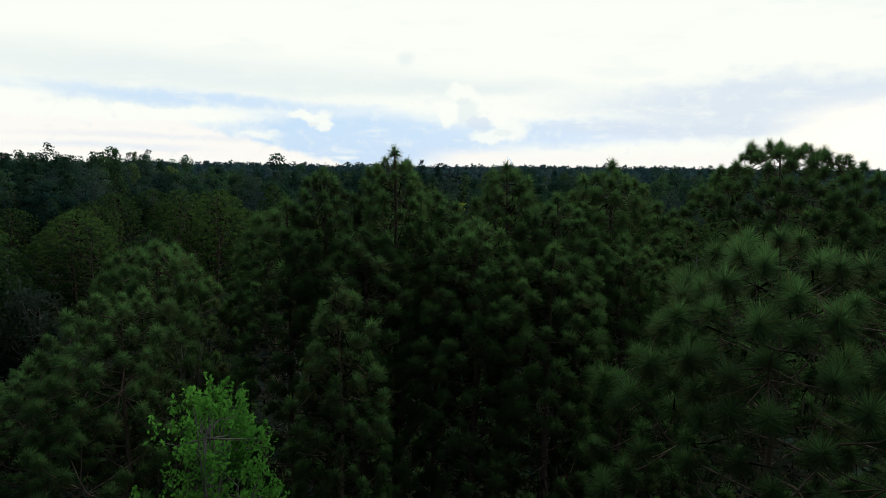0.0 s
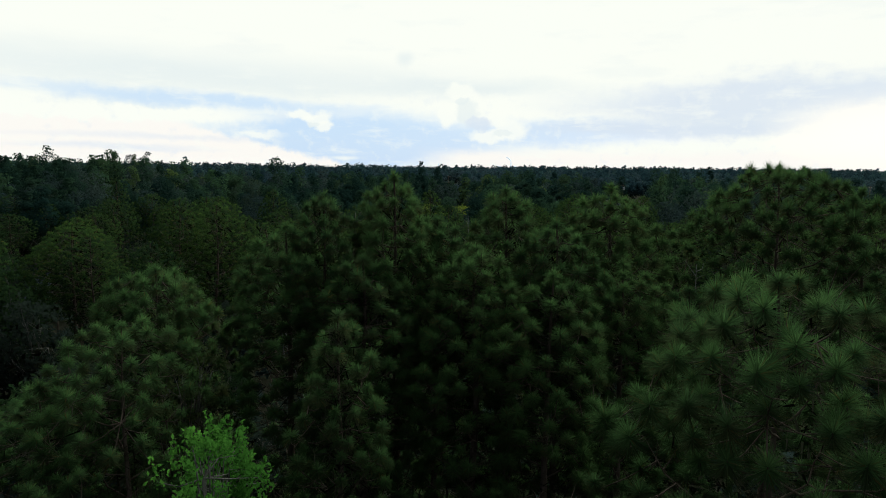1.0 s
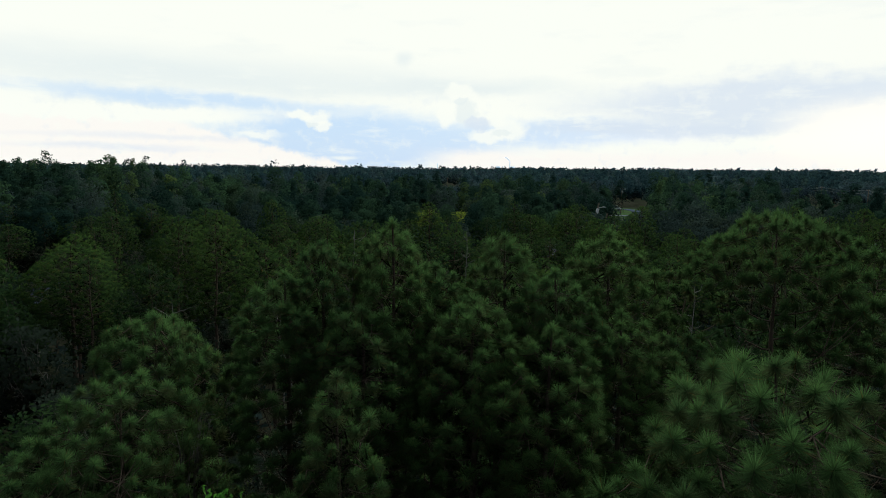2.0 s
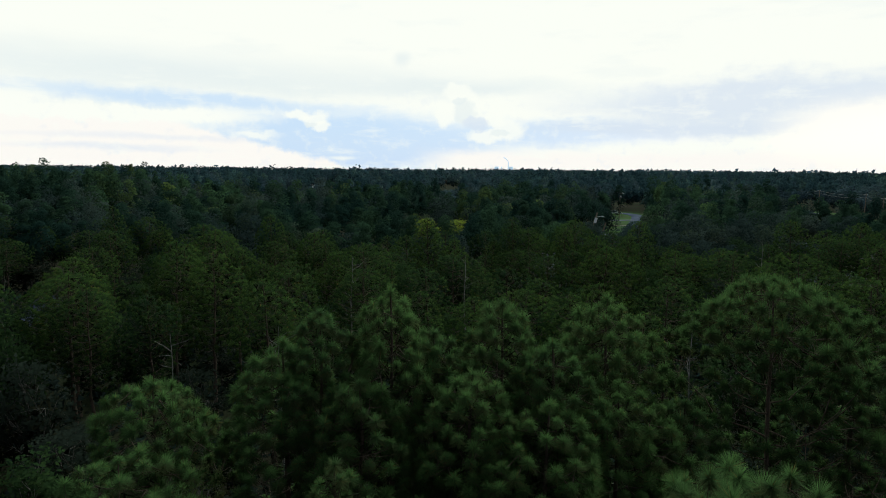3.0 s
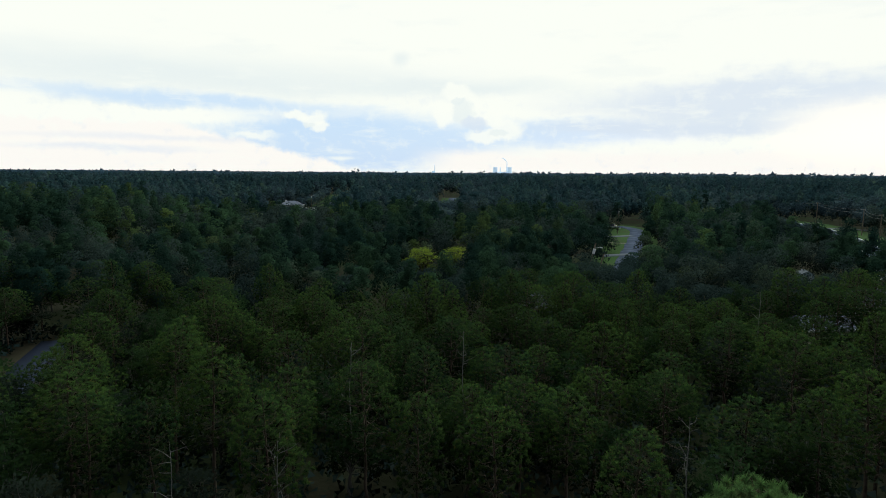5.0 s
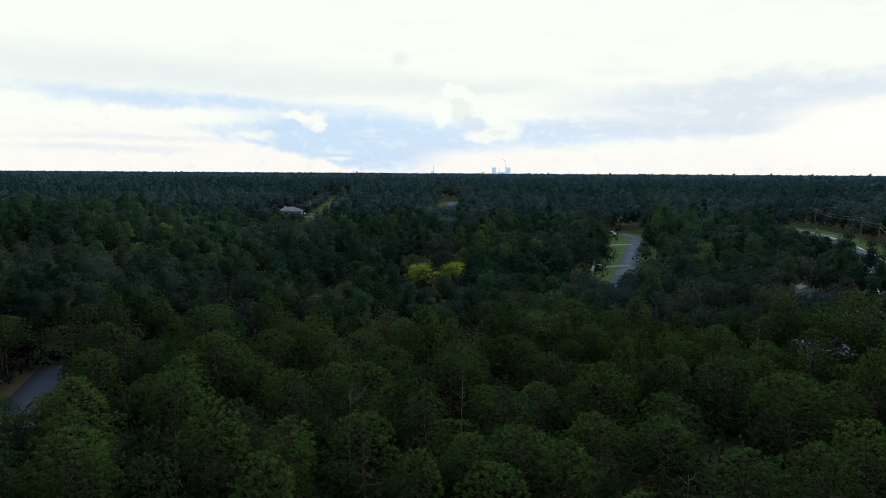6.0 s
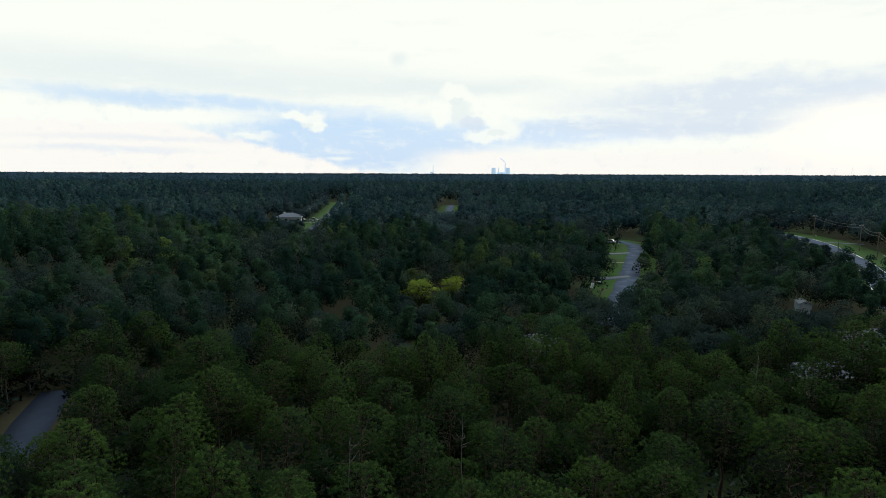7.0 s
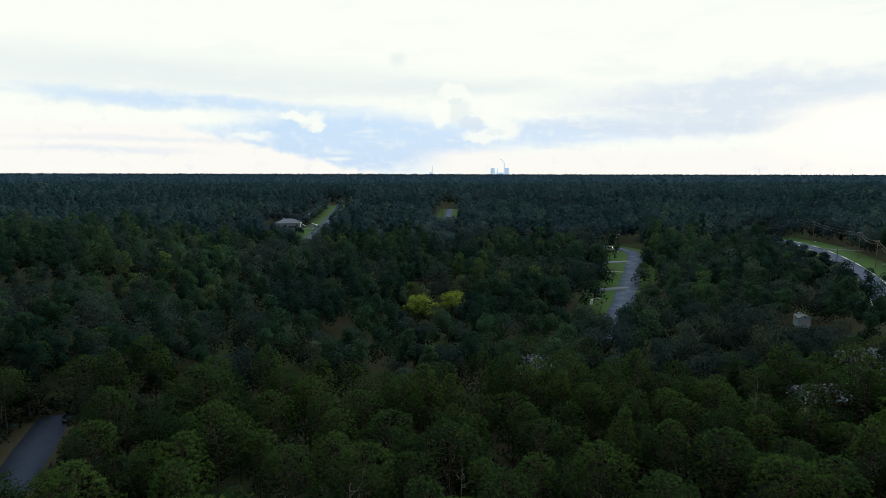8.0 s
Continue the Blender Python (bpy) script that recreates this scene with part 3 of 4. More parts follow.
# what height trees reach near open ground: line, half width, height
CURVE_OPEN = [(x - 1.2, y) for x, y in CURVE[1:-3]]
HIGHWAY_OPEN = [(x + 4.0, y) for x, y in HIGHWAY[:-1]]
HIGHWAY_SIDE = [(x - 8.0, y) for x, y in HIGHWAY[1:]]
OPEN = [(CURVE_OPEN, 4.4, 0.0), ([(34, 117), (30, 106)], 4.0, 5.0), ([(30, 106), (26, 90)], 4.0, 7.5), ([(-3.6, 114), (3.1, 120)], 3.6, 0.0), ([(-3.6, 110), (-2.6, 88)], 3.5, 5.0), ([(2.8, 116), (2.3, 96)], 3.0, 5.0), ([(56, 197), (62, 216)], 6.0, 0.0), ([(35, 110), (50, 155)], 6.0, 4.6), ([(-40.5, 54), (-42, 58), (-44.5, 64), (-46.5, 69)], 2.9, 0.0),
        (HIGHWAY_OPEN, 8.0, 0.0), (HIGHWAY_SIDE, 9.0, 2.0), ([(x - 17, y) for x, y in HIGHWAY[1:]], 9.0, 4.6), (AVENUE, 6.0, 0.0), (AVENUE[:3], 10.0, 6.0), ([(-80, 316), (-62, 246)], 8.0, 5.0),
        (STREET, 8.0, 0.0), (AVENUE[3:], 9.0, 0.0), (AVENUE[3:], 15.0, 6.0), ([(1, 200), (4, 330)], 6.0, 6.0), ([(7, 370), (5, 270)], 6.0, 6.5),
        ([(-90, 316), (-62, 311)], 8.0, 0.0), ([(72, 116), (68, 109)], 2.6, 0.0), ([(68, 109), (62, 99)], 2.8, 2.6), ([(62, 99), (51, 81)], 3.4, 5.2), ([(-84, 308), (-66, 304)], 8.0, 2.2), ([(-80, 297), (-68, 292)], 8.0, 3.2), ([(-76, 280), (-64, 276)], 8.0, 3.8), ([(-70, 262), (-60, 258)], 8.0, 5.5), ([(-40, 54), (-35, 47)], 3.4, 3.0), ([(-35, 47), (-31, 42)], 2.5, 6.0),
        ([(30, 228), (36, 232)], 5.0, 0.0), ([(32, 224), (28, 195)], 5.0, 6.0), ([(61, 85), (70, 84)], 4.6, 0.0), ([(14, 84), (17, 84)], 2.6, 0.0), ([(44, 74), (48, 73)], 3.6, 0.0)]


def reach(x, y):
    """The height to which trees may grow at each place."""
    best = np.full(len(x), 99.0)
    p = np.stack([x, y], 1)
    for line, half, limit in OPEN:
        line = np.array(line, float)
        for a, b in zip(line[:-1], line[1:]):
            f = np.clip(((p - a) @ (b - a)) / ((b - a) @ (b - a)), 0, 1)[:, None]
            near_it = np.linalg.norm(p - a - f * (b - a), axis=1) < half
            best[near_it] = np.minimum(best[near_it], limit)
    return best


# ---------------------------------------------------------------- near trees
NEAR_PINES = [  # model, x, y, top, breadth
    (0, -1.2, 14.5, 13.20, 0.95), (1, -2.8, 14.3, 12.70, 0.95), (0, -3.8, 14.6, 11.9, 1.10), (1, -0.2, 14.8, 12.1, 0.95),
    (1, 1.5, 14.8, 12.85, 1.05), (0, 2.7, 13.7, 12.15, 0.95), (0, 4.35, 15.1, 12.95, 1.08), (2, 8.6, 14.9, 13.50, 0.92),
    (4, 4.6, 7.9, 11.95, 1.00), (1, 6.1, 14.4, 10.4, 1.05), (0, 11.2, 15.5, 11.6, 1.25), (6, -1.9, 10.9, 10.6, 1.00),
    (1, 0.7, 13.2, 11.6, 1.10), (0, 2.3, 12.6, 11.1, 1.05), (1, -1.8, 13.2, 11.3, 1.10), (0, 4.3, 13.6, 11.2, 1.05),
    (5, -7.1, 14.5, 10.85, 1.00), (3, -6.7, 12.0, 10.05, 1.00), (3, -8.6, 12.3, 8.4, 1.00),
]
NEAR_TOPS = (13.1, 13.1, 13.4, 10.1, 11.95, 10.8, 10.6)
for i, (k, x, y, top, breadth) in enumerate(NEAR_PINES):
    plant("pine_tree", NEAR[k], x, y, (breadth, top / NEAR_TOPS[k]), i * 77.0, PINE_LABEL, "pine tree", "pines")

NEAR_OAK = oak_model(9.3, 1.55, 272, 44, 0.085, 0.075, 70, OAK_BRIGHT, 0.45, shoot=0.30)
SPARSE_OAK = oak_model(9.0, 1.3, 160, 22, 0.07, 0.08, 71, OAK_OLIVE, 0.5, shoot=0.30)
plant("oak_tree", NEAR_OAK, -3.5, 8.6, (0.95, 1.03), 20, "young bright green oak with small glossy leaves", "oak tree", "oaks")
plant("oak_tree", SPARSE_OAK, -5.9, 13.3, (0.95, 1.05), 140, "thin yellow-green oak behind a pine", "oak tree", "oaks")

# ---------------------------------------------------------------- middle distance
MIDDLE_PINES = [  # x, y, top, crown radius
    (-23.0, 36.7, 9.6, 2.3), (-19.0, 31.5, 9.6, 1.5), (-20.6, 46.7, 10.0, 2.0), (-13.6, 35.0, 11.2, 1.7), (-15.8, 32.0, 9.3, 1.3),
    (-8.5, 29.5, 10.6, 1.7), (-24.9, 62.7, 10.3, 2.8), (-4.3, 34.7, 10.3, 2.4), (-9.1, 34.4, 10.3, 1.7), (3.2, 30.7, 9.3, 1.8),
    (5.0, 42.3, 9.3, 1.9), (1.1, 50.7, 8.9, 2.6), (-0.7, 40.7, 9.5, 1.7), (23.5, 47.5, 9.9, 2.0), (25.2, 41.2, 10.6, 2.4),
    (9.4, 27.7, 9.5, 1.6), (26.1, 34.7, 10.0, 2.1), (7.6, 33.7, 9.1, 1.6), (10.5, 38.7, 8.9, 1.8), (17.0, 42.7, 8.6, 2.2),
    (18.0, 33.7, 8.9, 1.9), (-17.8, 39.3, 11.3, 1.9), (-26.6, 42.6, 9.6, 2.3), (-12.0, 46.7, 8.9, 2.1), (-4.4, 54.7, 8.4, 2.5),
    (21.0, 52.7, 8.4, 1.8), (31.1, 44.7, 8.9, 1.9), (7.9, 47.7, 7.4, 1.9), (-1.1, 31.7, 9.6, 1.4), (-5.6, 43.3, 10.8, 2.3),
    (-16.2, 57.7, 9.1, 2.2), (-26.2, 69.7, 8.9, 2.2), (-41.9, 70.6, 8.6, 2.6), (-7.8, 60.9, 8.1, 2.4), (21.6, 70.7, 8.3, 2.2), (-21.3, 33.5, 10.1, 2.0),
]
MIDDLE_RADII = (2.1, 2.5, 1.8, 2.3, 1.6, 2.7)
for i, (x, y, top, k) in enumerate(((-19.5, 27.7, 7.2, 2), (-24.0, 31.0, 6.6, 2), (-28.0, 37.0, 6.2, 0), (-31.5, 43.0, 6.2, 2), (-35.0, 47.0, 6.0, 1), (-21.5, 24.0, 5.2, 1), (-16.0, 24.5, 5.0, 2))):
    plant("oak_tree", OAKS[k], x, y, (0.85, top / 8.0), i * 61.0, OAK_LABELS[k], "oak tree", "oaks")
planted = [(x, y, 2.0) for _, x, y, _, _ in NEAR_PINES] + [(-3.5, 8.6, 1.5), (-5.9, 13.3, 1.5), (-19.5, 27.7, 2.0), (-24.0, 31.0, 1.5), (-28.0, 37.0, 1.5), (-31.5, 43.0, 1.5), (-35.0, 47.0, 1.5)]
for i, (x, y, top, r) in enumerate(MIDDLE_PINES):
    k = min(range(6), key=lambda j: abs(MIDDLE_RADII[j] - r) + 0.25 * ((i + j) % 3))
    plant("pine_tree", MIDDLE[k], x, y, (r / MIDDLE_RADII[k] * 1.12, top / 11.1), i * 53.0, PINE_LABEL, "pine tree", "pines")
    planted.append((x, y, r * 0.9 + 1.0))


def lumps(x, y, scale, seed):
    """Slow variation over the land, about -1 to 1."""
    return np.array([noise.noise(Vector((a / scale, b / scale, seed))) for a, b in zip(x, y)])


def scatter(y0, y1, gap, side=0.82, margin=9.0):
    """Jittered places in the wedge ahead between two distances."""
    rows = np.arange(y0, y1, gap * 0.9)
    pts = []
    for i, y in enumerate(rows):
        half = side * y + margin
        xs = np.arange(-half, half, gap) + (i % 2) * gap / 2
        pts.append(np.stack([xs, np.full(len(xs), y)], 1))
    pts = np.concatenate(pts)
    return pts + rng.uniform(-0.38, 0.38, pts.shape) * gap


pts = scatter(21.0, 74.0, 4.0)
open_height = reach(pts[:, 0], pts[:, 1])
oakish = lumps(pts[:, 0], pts[:, 1], 17.0, 3.0) + rng.normal(size=len(pts)) * 0.22 + np.clip((pts[:, 1] - 55) / 60, -0.3, 0.4)
tall = lumps(pts[:, 0], pts[:, 1], 23.0, 9.0)
taken = np.array(planted)
pines = oaks = 0
for (x, y), limit, o, h in zip(pts, open_height, oakish, tall):
    clash = np.hypot(taken[:, 0] - x, taken[:, 1] - y) - taken[:, 2]
    if limit < 1 or np.min(clash) < 0.0:
        continue
    turn, breadth = rng.uniform(0, 360), rng.uniform(0.80, 1.08)
    if o < 0.12 and limit > 20 and y > 29 and np.min(clash) > 1.0 and pines < 250:
        k = int(rng.integers(6))
        top = np.clip(8.8 + 1.3 * h + rng.normal() * 1.3, 6.0, 12.0)
        plant("pine_tree", MIDDLE[k], x, y, (breadth, top / 11.1), turn, PINE_LABEL, "pine tree", "pines")
        pines += 1
    else:
        k = int(rng.choice(4, p=(0.39, 0.35, 0.26, 0.0)))
        top = min(limit, np.clip(5.4 + 0.9 * h + rng.normal() * 1.2, 2.8, 8.0)) * (0.62 if y < 29 else 1.0)
        plant("oak_tree", OAKS[k], x, y, (breadth * min(1.0, top / 6.0 + 0.25), top / 8.0), turn, OAK_LABELS[k], "oak tree", "oaks")
        oaks += 1

for i, (x, y, top, k) in enumerate(((-36.5, 74.5, 10.0, 1), (-52.0, 77.0, 8.5, 3), (-57.5, 80.0, 9.5, 0), (-47.0, 82.0, 9.0, 5), (-62.0, 76.0, 8.0, 1), (54.0, 76.0, 9.5, 3), (59.0, 77.5, 9.0, 1), (67.0, 77.0, 9.8, 5), (50.5, 68.0, 9.4, 0), (44.0, 66.5, 9.0, 3), (15.5, 76.5, 9.0, 0), (19.5, 78.0, 8.6, 3), (12.0, 78.5, 8.8, 1))):
    plant("pine_tree", MIDDLE[k], x, y, (1.1, top / 11.1), i * 71.0, PINE_LABEL, "pine tree", "pines")
for i, (x, y, top) in enumerate(((-50.5, 72.5, 5.6), (-55.0, 70.0, 6.0), (-44.0, 79.0, 5.5), (-58.0, 88.0, 6.5), (-52.0, 90.0, 6.5))):
    plant("oak_tree", OAKS[2], x, y, (1.1, top / 7.5), i * 83.0, OAK_LABELS[2], "oak tree", "oaks")
for x, y, top, breadth in ((-3.6, 114.0, 6.9, 1.55), (3.1, 120.0, 6.3, 1.35)):
    plant("oak_tree", OAKS[3], x, y, (breadth, top / 8.0), 10 * y, OAK_LABELS[3], "oak tree", "oaks")

# low undergrowth on the forest floor
brush = scatter(8.0, 78.0, 1.9)
brush = brush[(reach(brush[:, 0], brush[:, 1]) > 1) & (np.hypot(brush[:, 0], brush[:, 1]) > 6)]
tall_brush = np.repeat(np.clip(1.1 + 0.9 * lumps(brush[:, 0], brush[:, 1], 6.0, 2.0) + rng.normal(size=len(brush)) * 0.4, 0.3, 2.8), 14)
spot = np.repeat(brush, 14, 0) + rng.normal(size=(len(brush) * 14, 2)) * 0.55
spot = np.c_[spot, tall_brush * rng.uniform(0.15, 1.0, len(spot))]
bv, bf, bsoft = blades(spot, unit(rng.normal(size=spot.shape) + (0, 0, 0.8)), 0.42, rng)
tagged(new("undergrowth", tri_mesh("undergrowth", bv, bf, OAK_WOODS, normals=bsoft, age=np.repeat(rng.random(len(spot)), 3))), "low dark shrubs and palmetto under the trees", "undergrowth", kind="stuff")

# ---------------------------------------------------------------- woods to the horizon


def woods(name, x, y, top, radius, lobes, faces, size, pine, material, label):
    """Many tree crowns in one mesh: blades spread over the lobes of each crown."""
    n, k = len(x), lobes
    each = lambda a, m: np.repeat(a, m)
    R1, T1 = each(radius, k), each(top, k)
    az, u = rng.uniform(0, 2 * np.pi, n * k), np.tile((np.arange(k) + 0.5) / k, n) + rng.normal(size=n * k) * 0.05
    if pine:
        low, prof, thick = 0.50, np.clip(1.02 - u, 0.05, 1) ** 0.55, 0.42
    else:
        low, prof, thick = 0.30, np.sqrt(np.clip(1.05 - np.maximum(u, 0) ** 1.6, 0.05, 1)), 0.52
    r = R1 * prof * 0.66 * rng.uniform(0.8, 1.15, n * k)
    lr = R1 * thick * rng.uniform(0.75, 1.25, n * k)
    cz = np.minimum(T1 * (low + (0.95 - low) * u), T1 - 0.8 * lr)
    lobe = np.stack([each(x, k) + r * np.cos(az), each(y, k) + r * np.sin(az), cz], 1)
    heart = np.stack([each(x, k), each(y, k), T1 * 0.55], 1)
    m = n * k * faces
    d = unit(rng.normal(size=(m, 3)) + (0, 0, 0.35))
    fill = np.where(rng.random(m) < 0.18, rng.uniform(0.1, 0.6, m), rng.uniform(0.82, 1.08, m))
    p = np.repeat(lobe, faces, 0) + d * (np.repeat(lr, faces) * fill)[:, None] * (1, 1, 0.85)
    out = unit(0.75 * d + 0.85 * unit(np.repeat(lobe - heart, faces, 0)))
    v, f, soft = blades(p, out, each(size, k * faces), rng)
    tone = np.repeat(rng.random(n), 3 * k * faces)
    return tagged(new(name, tri_mesh(name, v, f, material, normals=soft, age=tone)), label, "woods", kind="stuff")


def stand(y0, y1, gap, lobes, faces, grain, names, rise):
    p = scatter(y0, y1, gap, 0.80, 14.0)
    limit = reach(p[:, 0], p[:, 1])
    o = lumps(p[:, 0], p[:, 1], 30.0, 3.0) + rng.normal(size=len(p)) * 0.25
    h = lumps(p[:, 0], p[:, 1], 45.0, 9.0)
    for is_pine, label in ((True, "dense pine woods with dark green crowns"), (False, "mixed oak woods with grey-green rounded crowns")):
        ok = (limit > 1) & ((o < 0.02) & (limit > 20) if is_pine else (o >= 0.02) | (limit <= 20))
        q = p[ok]
        base = (9.6 if is_pine else 7.6) + rise + (4.0 * np.clip((-q[:, 0] / q[:, 1] - 0.40) / 0.12, 0, 1) if y1 < 300 and y0 > 100 else 0.0)
        if y0 > 400:
            base = base + 1.6 * np.clip(q[:, 0] / q[:, 1] / 0.15, 0, 1)
        top = np.minimum(limit[ok], np.clip(base + 1.1 * h[ok] + rng.normal(size=len(q)) * (1.6 + 0.22 * rise), 3.5, 18.5))
        rad = gap * rng.uniform(0.36, 0.60, len(q)) * (0.92 if is_pine else 1.15) * np.clip(top / 6, 0.5, 1)
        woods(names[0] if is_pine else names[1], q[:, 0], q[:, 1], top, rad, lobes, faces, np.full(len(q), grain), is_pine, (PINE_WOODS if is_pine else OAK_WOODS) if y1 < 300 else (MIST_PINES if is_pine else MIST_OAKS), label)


stand(74, 130, 4.8, 10, 120, 0.23, ("pine_woods", "oak_woods"), 0.3)
stand(130, 220, 5.2, 9, 60, 0.36, ("pine_woods", "oak_woods"), 1.0)
stand(220, 420, 5.6, 6, 26, 0.66, ("pine_woods", "oak_woods"), 2.2)
stand(420, 760, 6.8, 5, 10, 1.25, ("pine_woods", "oak_woods"), 5.2)

# beyond: crowns in ranks that thin out with distance
far_x, far_y, far_gap = [], [], []
y = 760.0
while y < 4800:
    gap = 7.5 + y / 420
    half = 0.80 * y + 20
    xs = np.arange(-half, half, gap)
    far_x.append(xs + rng.uniform(-0.45, 0.45, len(xs)) * gap), far_y.append(y + rng.uniform(-0.5, 0.5, len(xs)) * y * 0.024), far_gap.append(np.full(len(xs), gap))
    y *= 1.026
far_x, far_y, far_gap = np.concatenate(far_x), np.concatenate(far_y), np.concatenate(far_gap)
far_top = 16.0 - 10.5 * np.clip((far_y - 900) / 2200, 0, 1) + 2.4 * lumps(far_x, far_y, 160.0, 5.0) + rng.normal(size=len(far_x)) * 1.8
far_top += 2.6 * np.clip(far_x / far_y / 0.15, 0, 1) * np.clip((1900 - far_y) / 600, 0, 1)
woods("distant_woods", far_x, far_y, far_top, far_gap * 0.62, 3, 4, far_gap * 0.42, False, HAZED_WOODS, "distant dark woods reaching to the horizon")

# ---------------------------------------------------------------- built things
WHITE_WALL = plain_material("pale_painted_wall", (0.62, 0.64, 0.66), 0.7)
BLUE_WALL = plain_material("pale_blue_siding", (0.66, 0.78, 0.87), 0.6)
CREAM_WALL = plain_material("cream_painted_wall", (0.70, 0.64, 0.50), 0.7)
GREY_ROOF = plain_material("grey_shingle_roof", (0.13, 0.15, 0.21), 0.85, scale=4.0)
DARK_ROOF = plain_material("dark_blue_grey_roof", (0.10, 0.11, 0.14), 0.8, scale=4.0)
SHED_ROOF = plain_material("pale_grey_sheet_roof", (0.24, 0.27, 0.32), 0.6, scale=3.0)
WHITE_TRIM = plain_material("white_trim", (0.78, 0.79, 0.80), 0.5, grime=0.12)
POLE_WOOD = plain_material("weathered_pole_wood", (0.22, 0.18, 0.14), 0.9, scale=6.0)
GREY_METAL = plain_material("galvanised_metal", (0.45, 0.47, 0.48), 0.4, 0.7)
WIRE = plain_material("dull_cable", (0.16, 0.16, 0.16), 0.6)
CAR_WHITE = plain_material("white_car_paint", (0.75, 0.76, 0.77), 0.25, grime=0.08)
CAR_DARK = plain_material("dark_car_paint", (0.03, 0.035, 0.045), 0.25, grime=0.1)
RUBBER = plain_material("black_rubber", (0.02, 0.02, 0.02), 0.8)


def far_backdrop(name, colour, glow):
    """A thing so far off that the bright air before it outshines its own shade; that air is added as a glow in its
    colour.
    """
    m = plain_material(name, colour, 0.95, grime=0.1, scale=0.05)
    shader = m.node_tree.nodes["Principled BSDF"]
    shader.inputs["Emission Color"].default_value, shader.inputs["Emission Strength"].default_value = (*colour, 1), glow
    return m


# pale colours and glow of these three stand for the haze before them
TOWER_CONCRETE = far_backdrop("concrete_in_blue_haze", (0.42, 0.56, 0.70), 0.85)
TOWER_STEEL = far_backdrop("steel_lattice_in_haze", (0.72, 0.68, 0.66), 0.95)
STEAM = far_backdrop("steam_in_haze", (0.60, 0.70, 0.80), 0.9)


def glass_material():
    a = Mat("dark_window_glass", 0.05)
    a.b.inputs["Transmission Weight"].default_value = 0.25
    return a.colour((0.05, 0.07, 0.09))


GLASS = glass_material()


def box(bm, centre, size, bevel=0.0):
    made = bmesh.ops.create_cube(bm, size=1.0, matrix=Matrix.Translation(centre) @ Matrix.Diagonal((*size, 1)))
    if bevel:
        edges = list({e for v in made["verts"] for e in v.link_edges})
        bmesh.ops.bevel(bm, geom=edges, offset=bevel, segments=2, affect="EDGES")


def rod(bm, a, b, r0, r1, sides=8):
    a, b = Vector(a), Vector(b)
    m = Matrix.Translation((a + b) / 2) @ (b - a).to_track_quat("Z", "Y").to_matrix().to_4x4()
    bmesh.ops.create_cone(bm, cap_ends=True, segments=sides, radius1=r0, radius2=r1, depth=(b - a).length, matrix=m)


def one(fn, *args):
    bm = bmesh.new()
    fn(bm, *args)
    return bm


def roof_shape(bm, w, d, z, rise, over, hip):
    """A hipped or gabled roof with eaves of some thickness."""
    x, y = w / 2 + over, d / 2 + over
    ridge = max(0.01, x - (y if hip else 0.0))
    low = [bm.verts.new(p) for p in ((-x, -y, z), (x, -y, z), (x, y, z), (-x, y, z))]
    eave = [bm.verts.new((v.co.x, v.co.y, z + 0.16)) for v in low]
    top = [bm.verts.new((-ridge, 0, z + 0.16 + rise)), bm.verts.new((ridge, 0, z + 0.16 + rise))]
    bm.faces.new(low[::-1])
    for i in range(4):
        bm.faces.new((low[i], low[(i + 1) % 4], eave[(i + 1) % 4], eave[i]))
    bm.faces.new((eave[0], eave[1], top[1], top[0]))
    bm.faces.new((eave[2], eave[3], top[0], top[1]))
    bm.faces.new((eave[1], eave[2], top[1]))
    bm.faces.new((eave[3], eave[0], top[0]))


def house(name, x, y, turn, w, d, h, rise, hip, wall, roof, label, category, windows=3, chimney=False, garage=False):
    """A one-storey house: walls, roof, fascia, windows with frame and pane, door."""
    base = tagged(new(name), label, category)
    base.matrix_basis = pose(x, y, 0, 0, 0, turn)
    part("wall", one(box, (0, 0, h / 2), (w, d, h), 0.03), wall, base)
    top = part("roof", one(roof_shape, w, d, h, rise, 0.5, hip), roof, base, "low shingled roof")
    if chimney:
        part("chimney", one(box, (-w * 0.22, 0.6, h + rise * 0.9), (0.9, 0.9, 1.5), 0.03), WHITE_TRIM, top, "white chimney")
    for side, length, dist, rot in ((0, w, d / 2 + 0.52, 0), (1, w, d / 2 + 0.52, 180), (2, d, w / 2 + 0.52, 90), (3, d, w / 2 + 0.52, -90)):
        fascia = part("fascia", one(box, (0, -dist, h + 0.08), (length + 1.04, 0.05, 0.22)), WHITE_TRIM, base, "white fascia board")
        fascia.matrix_basis = pose(0, 0, 0, 0, 0, rot)
    slots = windows + 1
    for k in range(slots):
        wx = -w / 2 + (k + 0.5) * w / slots
        if k == slots // 2:
            wide = 2.2 if garage else 0.95
            part("door", one(box, (wx, -d / 2 - 0.03, 1.03), (wide, 0.08, 2.05), 0.02), WHITE_TRIM, base, "white roll-up door" if garage else "white front door")
            continue
        frame_part = part("window", one(box, (wx, -d / 2 - 0.02, h * 0.55), (1.5, 0.08, 1.15), 0.02), WHITE_TRIM, base, "white framed window")
        part("pane", one(box, (wx, -d / 2 - 0.07, h * 0.55), (1.3, 0.03, 0.95)), GLASS, frame_part)
    return base


